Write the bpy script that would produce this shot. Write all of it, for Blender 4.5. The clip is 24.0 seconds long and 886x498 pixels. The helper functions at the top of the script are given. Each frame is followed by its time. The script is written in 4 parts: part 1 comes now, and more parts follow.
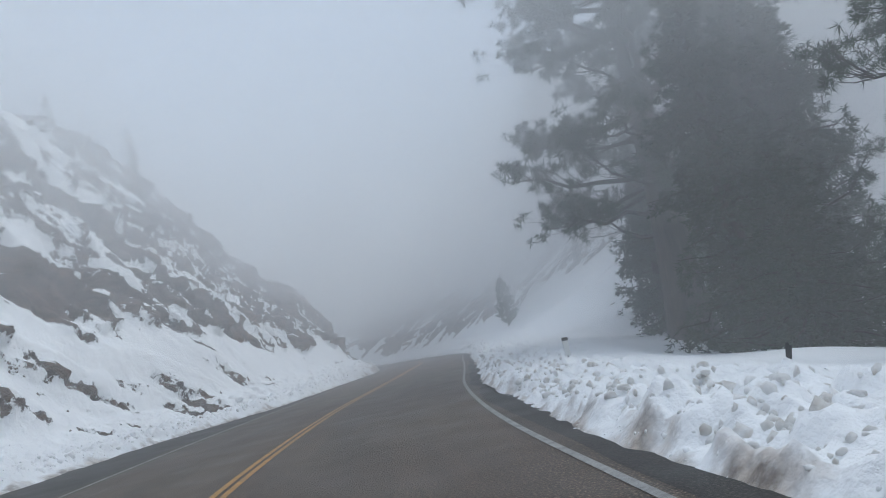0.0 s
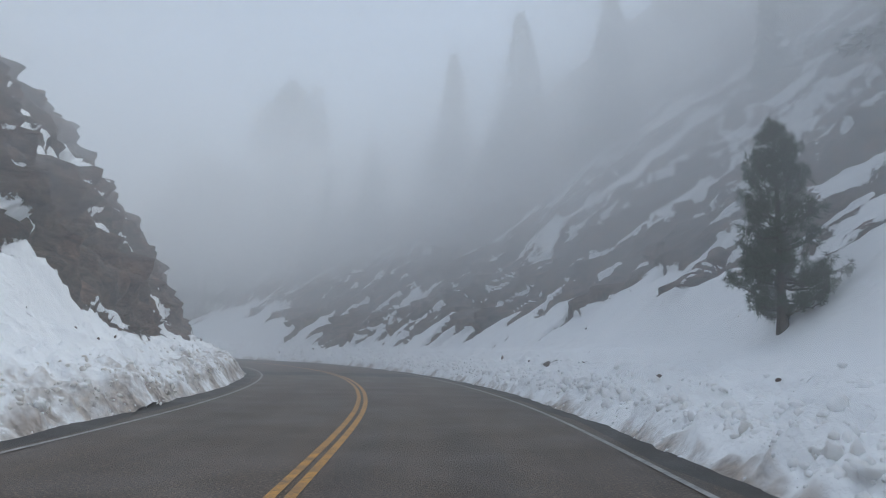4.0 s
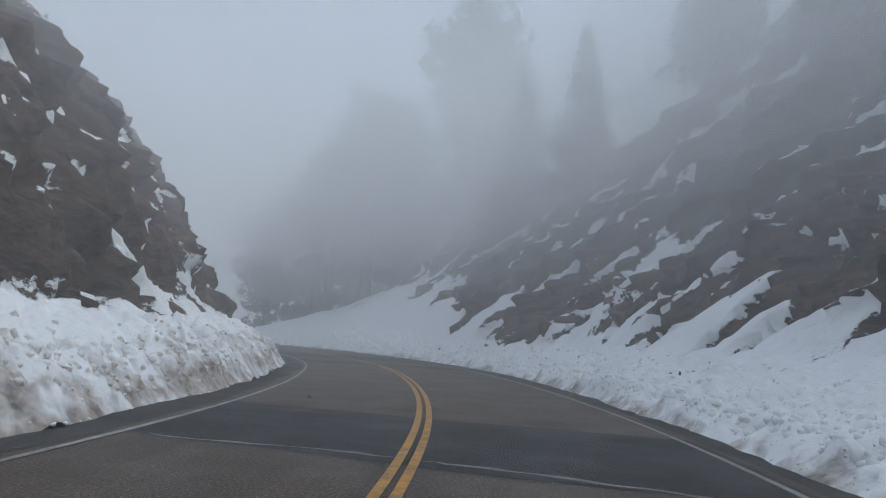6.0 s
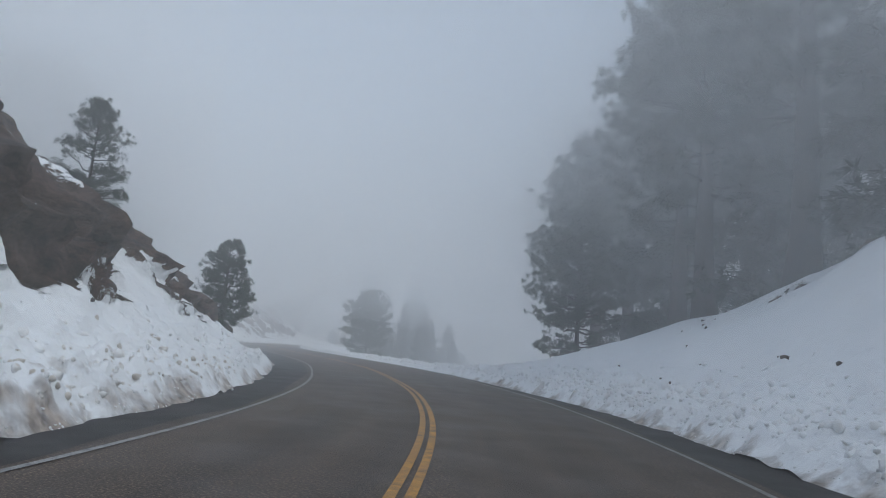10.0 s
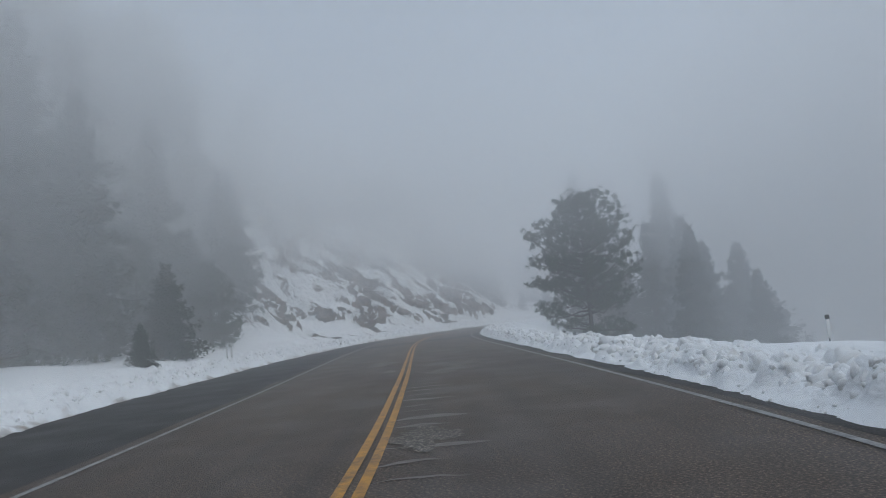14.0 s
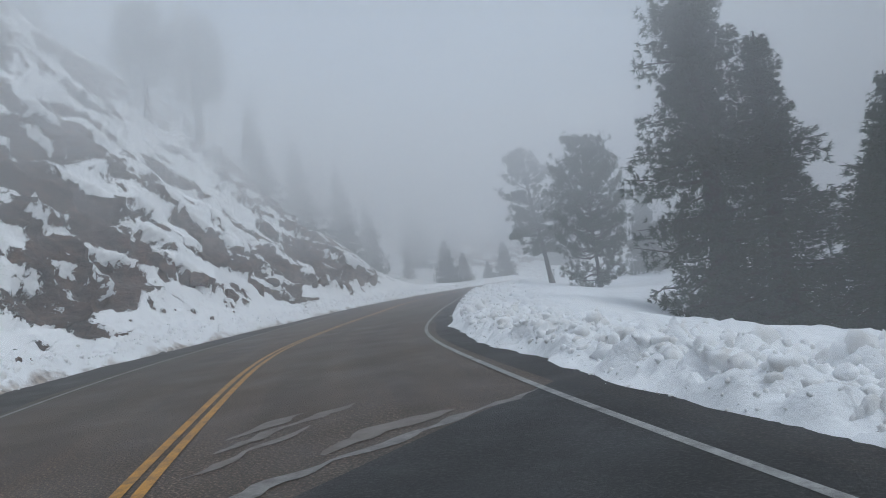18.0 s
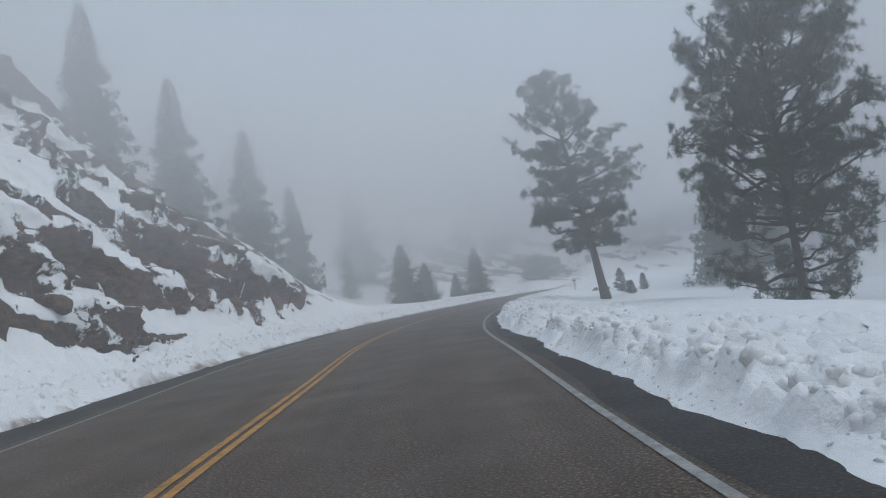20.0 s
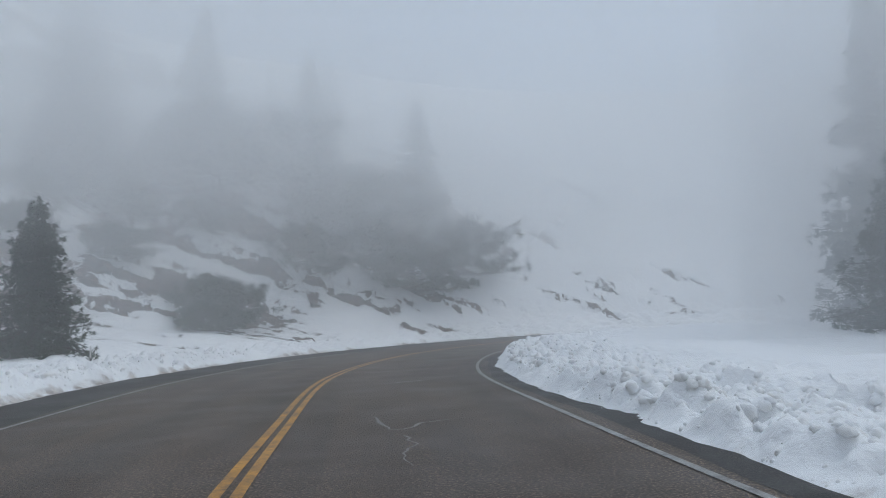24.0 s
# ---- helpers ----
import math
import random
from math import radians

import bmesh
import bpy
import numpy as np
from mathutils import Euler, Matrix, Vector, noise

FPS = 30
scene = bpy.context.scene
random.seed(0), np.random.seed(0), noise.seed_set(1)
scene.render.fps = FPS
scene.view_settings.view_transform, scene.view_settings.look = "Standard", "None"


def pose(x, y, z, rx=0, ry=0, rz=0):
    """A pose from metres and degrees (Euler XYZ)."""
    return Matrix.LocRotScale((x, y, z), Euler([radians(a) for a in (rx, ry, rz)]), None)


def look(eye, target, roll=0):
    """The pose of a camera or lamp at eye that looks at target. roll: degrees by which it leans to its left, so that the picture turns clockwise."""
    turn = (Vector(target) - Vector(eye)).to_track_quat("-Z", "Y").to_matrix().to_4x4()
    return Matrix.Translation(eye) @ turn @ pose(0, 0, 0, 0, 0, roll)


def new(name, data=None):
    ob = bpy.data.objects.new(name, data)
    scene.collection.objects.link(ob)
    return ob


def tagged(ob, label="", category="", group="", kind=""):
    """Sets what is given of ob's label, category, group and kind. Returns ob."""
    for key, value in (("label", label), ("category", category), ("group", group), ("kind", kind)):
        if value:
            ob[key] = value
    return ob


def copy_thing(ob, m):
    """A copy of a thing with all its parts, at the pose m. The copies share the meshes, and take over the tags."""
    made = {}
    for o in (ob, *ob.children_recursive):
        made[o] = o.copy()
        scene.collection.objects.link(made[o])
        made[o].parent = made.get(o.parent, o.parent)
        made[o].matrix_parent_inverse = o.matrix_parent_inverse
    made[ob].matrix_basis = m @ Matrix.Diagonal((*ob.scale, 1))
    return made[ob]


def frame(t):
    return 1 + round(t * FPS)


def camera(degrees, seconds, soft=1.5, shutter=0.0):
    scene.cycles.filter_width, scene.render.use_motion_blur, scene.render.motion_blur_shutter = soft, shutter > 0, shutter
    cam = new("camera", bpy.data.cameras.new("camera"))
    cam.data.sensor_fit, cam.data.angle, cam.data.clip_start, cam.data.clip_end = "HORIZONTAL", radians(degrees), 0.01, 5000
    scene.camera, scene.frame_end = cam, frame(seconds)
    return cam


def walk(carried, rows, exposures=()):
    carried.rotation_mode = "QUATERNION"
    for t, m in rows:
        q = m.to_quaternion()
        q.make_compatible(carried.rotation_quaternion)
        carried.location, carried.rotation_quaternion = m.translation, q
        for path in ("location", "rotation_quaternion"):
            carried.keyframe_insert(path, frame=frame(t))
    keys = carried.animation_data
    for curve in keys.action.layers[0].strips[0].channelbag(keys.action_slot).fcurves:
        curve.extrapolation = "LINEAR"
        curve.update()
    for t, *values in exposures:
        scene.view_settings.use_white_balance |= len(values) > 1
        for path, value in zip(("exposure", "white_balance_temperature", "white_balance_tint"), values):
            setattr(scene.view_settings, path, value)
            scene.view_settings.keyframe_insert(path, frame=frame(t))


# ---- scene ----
cam = camera(64.7, 24.0, soft=0.75)
PATH = [
    (0, (-0.82, -4.68, 1.15), (-0.634, 5.233, 2.480), -11.51),
    (0.5, (-1.92, 1.72, 1.15), (-1.228, 11.590, 2.593), -10.41),
    (1, (-2.47, 7.99, 1.15), (-1.549, 17.843, 2.598), -8.94),
    (1.5, (-2.60, 14.06, 1.15), (-1.560, 23.882, 2.727), -6.46),
    (3.5, (-2.43, 38.37, 1.15), (-1.654, 48.254, 2.493), -1.00),
    (4, (-2.31, 44.43, 1.15), (-2.095, 54.329, 2.576), 1.14),
    (4.5, (-2.26, 50.33, 1.15), (-3.052, 60.223, 2.371), 2.66),
    (5, (-2.61, 56.16, 1.15), (-3.914, 65.978, 2.532), 1.76),
    (5.5, (-3.07, 61.74, 1.15), (-5.076, 71.436, 2.537), 3.16),
    (6, (-3.71, 67.26, 1.15), (-6.553, 76.762, 2.440), 3.52),
    (6.5, (-4.60, 72.66, 1.15), (-8.163, 81.931, 2.309), 3.87),
    (7, (-6.25, 77.89, 1.15), (-10.508, 86.845, 2.465), 4.29),
    (7.5, (-7.86, 82.84, 1.15), (-13.038, 91.303, 2.405), 4.51),
    (8, (-9.69, 87.48, 1.15), (-15.002, 95.856, 2.436), 3.09),
    (8.5, (-11.71, 91.77, 1.15), (-17.519, 99.782, 2.571), 3.55),
    (9, (-13.87, 95.19, 1.15), (-20.106, 102.888, 2.537), 4.29),
    (9.5, (-16.15, 98.32, 1.15), (-23.109, 105.358, 2.579), 5.00),
    (11.5, (-29.87, 111.74, 1.15), (-38.123, 117.220, 2.508), 0.48),
    (12, (-34.01, 114.92, 1.15), (-42.552, 119.949, 2.508), -1.00),
    (12.5, (-37.59, 117.55, 1.15), (-46.354, 122.143, 2.579), -0.13),
    (13, (-41.73, 120.12, 1.15), (-50.733, 124.277, 2.420), -1.78),
    (13.5, (-46.34, 122.68, 1.15), (-55.346, 126.874, 2.342), -3.63),
    (14, (-51.08, 124.82, 1.15), (-60.179, 128.840, 2.169), -5.64),
    (14.5, (-55.72, 126.84, 1.15), (-64.770, 130.983, 2.151), -6.08),
    (15, (-60.45, 128.74, 1.15), (-69.373, 133.192, 1.909), -5.07),
    (15.5, (-65.50, 130.93, 1.15), (-74.211, 135.783, 1.896), -5.52),
    (16, (-70.61, 133.01, 1.15), (-79.157, 138.154, 1.910), -7.41),
    (16.5, (-75.90, 135.18, 1.15), (-84.348, 140.492, 1.769), -7.42),
    (17, (-80.83, 137.16, 1.15), (-89.177, 142.635, 1.719), -7.90),
    (17.5, (-85.76, 139.21, 1.15), (-93.949, 144.902, 1.909), -8.20),
    (18, (-90.55, 141.30, 1.15), (-98.585, 147.240, 1.586), -7.17),
    (18.5, (-95.23, 143.62, 1.15), (-103.190, 149.656, 1.543), -7.64),
    (20.5, (-115.01, 156.71, 1.15), (-121.967, 163.874, 1.659), -7.80),
    (21, (-120.41, 160.60, 1.15), (-126.654, 168.413, 1.240), -7.67),
    (21.5, (-125.39, 164.94, 1.15), (-130.744, 173.376, 1.184), -7.27),
    (22, (-129.85, 169.26, 1.15), (-134.434, 178.143, 1.516), -6.91),
    (22.5, (-133.66, 173.69, 1.15), (-138.296, 182.546, 1.404), -5.67),
    (23, (-136.95, 178.01, 1.15), (-141.492, 186.907, 1.633), -4.27),
    (23.5, (-140.07, 182.21, 1.15), (-144.615, 191.100, 1.645), -4.39),
    (24, (-142.53, 186.54, 1.15), (-145.523, 196.025, 2.199), -2.26),
]
walk(cam, [(t, look(eye, target, roll)) for t, eye, target, roll in PATH], [(s, e, 5950, 4) for s, e in ((0, .66), (1.0, .76), (4, .68), (9, .66), (12, .36), (14, .26), (16, .38), (17, .44), (18, .40), (20.5, .32), (22, .44), (23, .50), (24, .36))])

# ---- light ----
SUN_EL, SUN_ROT = radians(55), radians(60)
world = bpy.data.worlds.new("overcast_sky")
scene.world = world
world.use_nodes = True
wt = world.node_tree
sky = wt.nodes.new("ShaderNodeTexSky")
sky.sky_type, sky.sun_disc, sky.sun_elevation, sky.sun_rotation = "NISHITA", False, SUN_EL, SUN_ROT
pale = wt.nodes.new("ShaderNodeHueSaturation")
pale.inputs["Saturation"].default_value = 0.6
wt.links.new(sky.outputs[0], pale.inputs["Color"])
wt.links.new(pale.outputs[0], wt.nodes["Background"].inputs[0])
wt.nodes["Background"].inputs[1].default_value = 0.15
sun = new("sun", bpy.data.lights.new("sun", "SUN"))
sun.data.energy, sun.data.angle = 1.4, radians(40)
sun.data.color = (1.0, 0.97, 0.92)
sun.matrix_world = Matrix.Translation((0, 0, 80)) @ Vector((math.sin(SUN_ROT) * math.cos(SUN_EL), math.cos(SUN_ROT) * math.cos(SUN_EL), math.sin(SUN_EL))).to_track_quat("Z", "Y").to_matrix().to_4x4()
FOG_TOP, FOG_DENSITY = 22.0, 0.0145
CLOUD_LAYERS = ((3.6, .014), (7.0, .034))  # the fog thickens above these heights
BANK_DENSITY = 0.042
# denser fog begins this far from the road: metres along, metres aside
BANK_LEFT = ((-30, 30, 50, 130, 145, 188, 204, 225, 248, 262, 330), (10, 11, 15, 15, 9.0, 8.5, 8.5, 9.8, 10.5, 8.5, 8.5))
BANK_RIGHT = ((-30, 35, 50, 118, 150, 168, 265, 290, 330), (18, 18, 8.0, 8.0, 11.0, 18, 18, 12, 12))
scene.cycles.volume_bounces = 3
FOG_COLOUR = (0.80, 0.805, 0.81)


# ---- materials ----
def nodes_of(m):
    nt = m.node_tree
    return nt, nt.nodes, nt.links


def material(name, rough=0.8):
    m = bpy.data.materials.new(name)
    m.use_nodes = True
    m.node_tree.nodes["Principled BSDF"].inputs["Roughness"].default_value = rough
    return m


def noise_at(m, scale, detail=5.0, rough=0.6, stretch=None):
    """A noise texture in metres of the world, its factor output."""
    nt, nodes, links = nodes_of(m)
    geo = nodes.new("ShaderNodeNewGeometry")
    tex = nodes.new("ShaderNodeTexNoise")
    tex.inputs["Scale"].default_value, tex.inputs["Detail"].default_value, tex.inputs["Roughness"].default_value = scale, detail, rough
    if stretch:
        mapping = nodes.new("ShaderNodeMapping")
        mapping.inputs["Scale"].default_value = stretch
        links.new(geo.outputs["Position"], mapping.inputs["Vector"])
        links.new(mapping.outputs["Vector"], tex.inputs["Vector"])
    else:
        links.new(geo.outputs["Position"], tex.inputs["Vector"])
    return tex.outputs["Fac"]


def ramp(m, fac, stops):
    nt, nodes, links = nodes_of(m)
    r = nodes.new("ShaderNodeValToRGB")
    while len(r.color_ramp.elements) < len(stops):
        r.color_ramp.elements.new(0.5)
    for e, (at, c) in zip(r.color_ramp.elements, stops):
        e.position = at
        e.color = (*c, 1) if isinstance(c, tuple) else (c, c, c, 1)
    links.new(fac, r.inputs["Fac"])
    return r.outputs["Color"]


def mix(m, fac, a, b):
    nt, nodes, links = nodes_of(m)
    x = nodes.new("ShaderNodeMix")
    x.data_type = "RGBA"
    for socket, value in ((x.inputs["Factor"], fac), (x.inputs[6], a), (x.inputs[7], b)):
        if isinstance(value, (int, float)):
            socket.default_value = value
        elif isinstance(value, tuple):
            socket.default_value = (*value, 1)
        else:
            links.new(value, socket)
    return x.outputs[2]


def calc(m, op, a, b):
    nt, nodes, links = nodes_of(m)
    x = nodes.new("ShaderNodeMath")
    x.operation = op
    for socket, value in zip(x.inputs, (a, b)):
        if isinstance(value, (int, float)):
            socket.default_value = value
        else:
            links.new(value, socket)
    return x.outputs[0]


def attribute(m, name):
    a = m.node_tree.nodes.new("ShaderNodeAttribute")
    a.attribute_name = name
    return a.outputs["Fac"]


def finish(m, colour, height=None, strength=0.5, distance=0.05, rough=None):
    nt, nodes, links = nodes_of(m)
    b = nodes["Principled BSDF"]
    links.new(colour, b.inputs["Base Color"])
    if rough is not None:
        links.new(rough, b.inputs["Roughness"])
    if height is not None:
        bump = nodes.new("ShaderNodeBump")
        bump.inputs["Strength"].default_value, bump.inputs["Distance"].default_value = strength, distance
        links.new(height, bump.inputs["Height"])
        links.new(bump.outputs["Normal"], b.inputs["Normal"])
    return m


def multiply(m, a, b):
    nt, nodes, links = nodes_of(m)
    x = nodes.new("ShaderNodeMix")
    x.data_type, x.blend_type = "RGBA", "MULTIPLY"
    x.inputs["Factor"].default_value = 1
    links.new(a, x.inputs[6])
    links.new(b, x.inputs[7])
    return x.outputs[2]


def bedded_noise(m, across, along, detail, rough):
    """Noise drawn out along the beds of the rock."""
    nt, nodes, links = nodes_of(m)
    place = nodes.new("ShaderNodeCombineXYZ")
    links.new(calc(m, "MULTIPLY", attribute(m, "bed"), across), place.inputs["X"])
    links.new(calc(m, "MULTIPLY", attribute(m, "lie"), along), place.inputs["Y"])
    tex = nodes.new("ShaderNodeTexNoise")
    tex.inputs["Scale"].default_value, tex.inputs["Detail"].default_value, tex.inputs["Roughness"].default_value = 1.0, detail, rough
    links.new(place.outputs[0], tex.inputs["Vector"])
    return tex.outputs["Fac"]


def rock_colour(m, bedded=False):
    tone = ramp(m, noise_at(m, 0.28, 7, 0.68), [(0.32, (0.070, 0.050, 0.041)), (0.46, (0.150, 0.090, 0.064)), (0.56, (0.112, 0.080, 0.063)), (0.70, (0.235, 0.130, 0.086))])
    crack = ramp(m, noise_at(m, 2.4, 10, 0.75, (1, 1, 1.8)), [(0.34, 0.30), (0.46, 0.85), (0.62, 1.35)])
    tone = multiply(m, tone, crack)
    if bedded:
        tone = multiply(m, tone, ramp(m, bedded_noise(m, 7.0, 0.5, 8, 0.7), [(0.36, 0.50), (0.5, 1.0), (0.64, 1.45)]))
    return tone


def ground_material():
    m = material("snow_and_rock", 0.75)
    edge = calc(m, "ADD", attribute(m, "rock"), calc(m, "MULTIPLY", calc(m, "SUBTRACT", noise_at(m, 1.7, 9, 0.70), 0.5), 1.2))
    bare = ramp(m, edge, [(0.48, 0.0), (0.52, 1.0)])
    blot = calc(m, "MULTIPLY", calc(m, "SUBTRACT", noise_at(m, 0.9, 3, 0.6), 0.5), calc(m, "MULTIPLY", attribute(m, "dirt"), 3.2))
    grime = calc(m, "ADD", calc(m, "ADD", attribute(m, "dirt"), blot), calc(m, "MULTIPLY", calc(m, "SUBTRACT", noise_at(m, 3.2, 6, 0.7), 0.52), 1.0))
    snow = mix(m, ramp(m, noise_at(m, 0.6, 4), [(0.3, 0.0), (0.7, 1.0)]), (0.86, 0.87, 0.88), (0.93, 0.935, 0.94))
    dirty = mix(m, ramp(m, noise_at(m, 5.0, 5), [(0.35, 0.0), (0.65, 1.0)]), (0.12, 0.088, 0.068), (0.50, 0.42, 0.35))
    snow = mix(m, ramp(m, grime, [(0.40, 0.0), (0.58, 0.45), (0.85, 0.95)]), snow, dirty)
    colour = mix(m, bare, snow, rock_colour(m, True))
    rough_snow = calc(m, "ADD", calc(m, "MULTIPLY", noise_at(m, 3.0, 5, 0.5), 0.40), calc(m, "MULTIPLY", calc(m, "MULTIPLY", noise_at(m, 7.0, 4, 0.55), attribute(m, "lumpy")), 0.32))
    rough_rock = calc(m, "ADD", calc(m, "MULTIPLY", noise_at(m, 1.6, 12, 0.76, (1, 1, 1.6)), 2.0), calc(m, "MULTIPLY", bedded_noise(m, 5.0, 0.6, 6, 0.65), 1.6))
    height = mix(m, bare, rough_snow, rough_rock)
    return finish(m, colour, height, 0.9, 0.2)


def plain_snow():
    m = material("snow_clods", 0.7)
    return finish(m, mix(m, ramp(m, noise_at(m, 4.0, 4), [(0.42, 0.0), (0.75, 1.0)]), (0.93, 0.935, 0.94), (0.72, 0.70, 0.67)), noise_at(m, 14, 5), 0.5, 0.03)


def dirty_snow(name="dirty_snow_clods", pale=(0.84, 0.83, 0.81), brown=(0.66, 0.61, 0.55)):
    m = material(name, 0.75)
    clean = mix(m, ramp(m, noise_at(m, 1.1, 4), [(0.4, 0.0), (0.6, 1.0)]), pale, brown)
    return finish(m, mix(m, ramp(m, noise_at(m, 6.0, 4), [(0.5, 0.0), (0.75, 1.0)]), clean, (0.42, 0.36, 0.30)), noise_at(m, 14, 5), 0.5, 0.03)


def rock_material():
    m = material("brown_grey_rock", 0.85)
    return finish(m, rock_colour(m), noise_at(m, 5.0, 9, 0.72), 0.8, 0.12)


def asphalt_material(name, dark, light, lanes=False):
    """Gritty asphalt; with lanes its broad stains run along the road."""
    m = material(name, 0.6)
    nt, nodes, links = nodes_of(m)
    if lanes:
        place = nodes.new("ShaderNodeCombineXYZ")
        links.new(calc(m, "MULTIPLY", attribute(m, "across"), 1.6), place.inputs["X"])
        links.new(calc(m, "MULTIPLY", attribute(m, "along"), 0.07), place.inputs["Y"])
        stain = nodes.new("ShaderNodeTexNoise")
        stain.inputs["Scale"].default_value, stain.inputs["Detail"].default_value, stain.inputs["Roughness"].default_value = 1.0, 6, 0.62
        links.new(place.outputs[0], stain.inputs["Vector"])
        broad = stain.outputs["Fac"]
    else:
        broad = noise_at(m, 0.5, 5, 0.6)
    broad = ramp(m, broad, [(0.35, dark), (0.65, light)])
    grit = ramp(m, noise_at(m, 38, 1, 0.9), [(0.38, 0.40), (0.50, 0.85), (0.60, 1.7), (0.72, 3.4)])
    x = nodes.new("ShaderNodeMix")
    x.data_type, x.blend_type = "RGBA", "MULTIPLY"
    x.inputs["Factor"].default_value = 1
    links.new(broad, x.inputs[6])
    links.new(grit, x.inputs[7])
    worn = mix(m, calc(m, "MULTIPLY", attribute(m, "track"), 0.25), x.outputs[2], tuple(1.3 * c for c in light))
    salt = mix(m, ramp(m, noise_at(m, 2.6, 8, 0.75), [(0.58, 0.0), (0.80, 0.30)]), worn, (0.14, 0.128, 0.115))
    return finish(m, salt, noise_at(m, 50, 2, 0.8), 0.6, 0.014, ramp(m, noise_at(m, 0.8, 5), [(0.35, 0.62), (0.65, 0.88)]))


def paint_material(name, colour, bare):
    m = material(name, 0.6)
    wear = ramp(m, noise_at(m, 4.0, 10, 0.8), [(0.40, 0.0), (0.66, 0.9)])
    return finish(m, mix(m, wear, colour, bare), noise_at(m, 60, 3, 0.8), 0.25, 0.006)


def needle_material(name, a, b):
    m = material(name, 0.65)
    island = m.node_tree.nodes.new("ShaderNodeNewGeometry").outputs["Random Per Island"]
    return finish(m, mix(m, island, mix(m, noise_at(m, 0.9, 3), a, b), b))


def bark_material():
    m = material("bark", 0.9)
    return finish(m, ramp(m, noise_at(m, 6.0, 7, 0.7, (1, 1, 0.18)), [(0.3, (0.018, 0.013, 0.011)), (0.55, (0.050, 0.034, 0.026)), (0.75, (0.095, 0.064, 0.048))]), noise_at(m, 9.0, 7, 0.7, (1, 1, 0.15)), 0.9, 0.04)


def fog_material(density):
    m = bpy.data.materials.new("fog")
    m.use_nodes = True
    nt, nodes, links = nodes_of(m)
    nodes.remove(nodes["Principled BSDF"])
    v = nodes.new("ShaderNodeVolumeScatter")
    v.inputs["Color"].default_value = (*FOG_COLOUR, 1)
    v.inputs["Density"].default_value = density
    links.new(v.outputs[0], nodes["Material Output"].inputs["Volume"])
    m.cycles.homogeneous_volume = True
    return m


GROUND = ground_material()
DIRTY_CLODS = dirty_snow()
GREY_CLODS = dirty_snow("grey_snow_clods", (0.80, 0.797, 0.79), (0.64, 0.63, 0.61))
CLODS = plain_snow()
ROCK = rock_material()
ASPHALT = asphalt_material("worn_asphalt", (0.054, 0.039, 0.0275), (0.096, 0.069, 0.048), True)
DAMP = asphalt_material("damp_asphalt", (0.017, 0.0142, 0.012), (0.027, 0.0225, 0.019))
SALTED = asphalt_material("salted_asphalt", (0.092, 0.077, 0.062), (0.150, 0.128, 0.105))
PATCH = asphalt_material("dark_asphalt_patch", (0.012, 0.0115, 0.0112), (0.019, 0.018, 0.0175))
YELLOW = paint_material("yellow_paint", (0.60, 0.285, 0.020), (0.08, 0.058, 0.040))
WHITE = paint_material("white_paint", (0.38, 0.375, 0.36), (0.075, 0.07, 0.065))
SALT = paint_material("salt_stained_crack", (0.27, 0.255, 0.235), (0.075, 0.068, 0.06))
PALE = paint_material("salt_stain", (0.200, 0.176, 0.150), (0.095, 0.072, 0.052))
TAR = paint_material("open_crack", (0.02, 0.02, 0.02), (0.05, 0.05, 0.05))
PINE = needle_material("pine_needles", (0.018, 0.030, 0.014), (0.042, 0.064, 0.026))
FIR = needle_material("fir_needles", (0.016, 0.027, 0.014), (0.038, 0.058, 0.027))
CONE = material("pine_cone", 0.9)
CONE.node_tree.nodes["Principled BSDF"].inputs["Base Color"].default_value = (0.06, 0.035, 0.03, 1)
BARK = bark_material()
POST_WHITE = material("post_white", 0.5)
POST_WHITE.node_tree.nodes["Principled BSDF"].inputs["Base Color"].default_value = (0.68, 0.68, 0.66, 1)
POST_DARK = material("post_dark", 0.6)
POST_DARK.node_tree.nodes["Principled BSDF"].inputs["Base Color"].default_value = (0.03, 0.03, 0.032, 1)

# ---- road line ----
CENTRE = [
    (-0.3, -30.7), (-1.2, -21.7), (-2.0, -12.8), (-2.9, -3.8), (-3.8, 5.2), (-4.1, 14.2),
    (-3.9, 23.2), (-3.7, 32.1), (-3.6, 41.1), (-3.4, 50.1), (-3.6, 59.1), (-4.7, 68.1),
    (-6.7, 76.8), (-9.8, 85.3), (-13.8, 93.3), (-19.1, 100.6), (-25.3, 107.1), (-32.3, 112.8),
    (-39.8, 117.7), (-47.6, 122.2), (-55.8, 126.0), (-64.1, 129.4), (-72.5, 132.7), (-80.9, 136.0),
    (-89.2, 139.4), (-97.4, 143.1), (-105.3, 147.3), (-112.5, 152.7), (-119.4, 158.5), (-126.3, 164.4),
    (-132.5, 170.8), (-138.1, 177.9), (-142.9, 185.6), (-146.8, 193.6), (-150.2, 201.9), (-151.9, 210.8),
    (-151.5, 219.7), (-149.3, 228.5), (-145.2, 236.5), (-139.6, 243.5), (-132.5, 249.2), (-124.4, 253.1),
    (-115.7, 255.3), (-106.8, 255.6),
]
LANE_L = [3.4, 3.4, 3.4, 3.15, 2.97, 2.93, 2.84, 3.03, 3.17, 3.2, 3.21, 3.51, 3.62, 3.79, 3.59, 3.51]
LANE_R = [3.52, 3.49, 3.46, 3.45, 3.47, 3.44, 3.65, 3.69, 3.58, 3.38, 3.37, 3.56, 3.41, 3.42, 3.41, 3.4]
LANE_S = np.arange(16) * 22.0


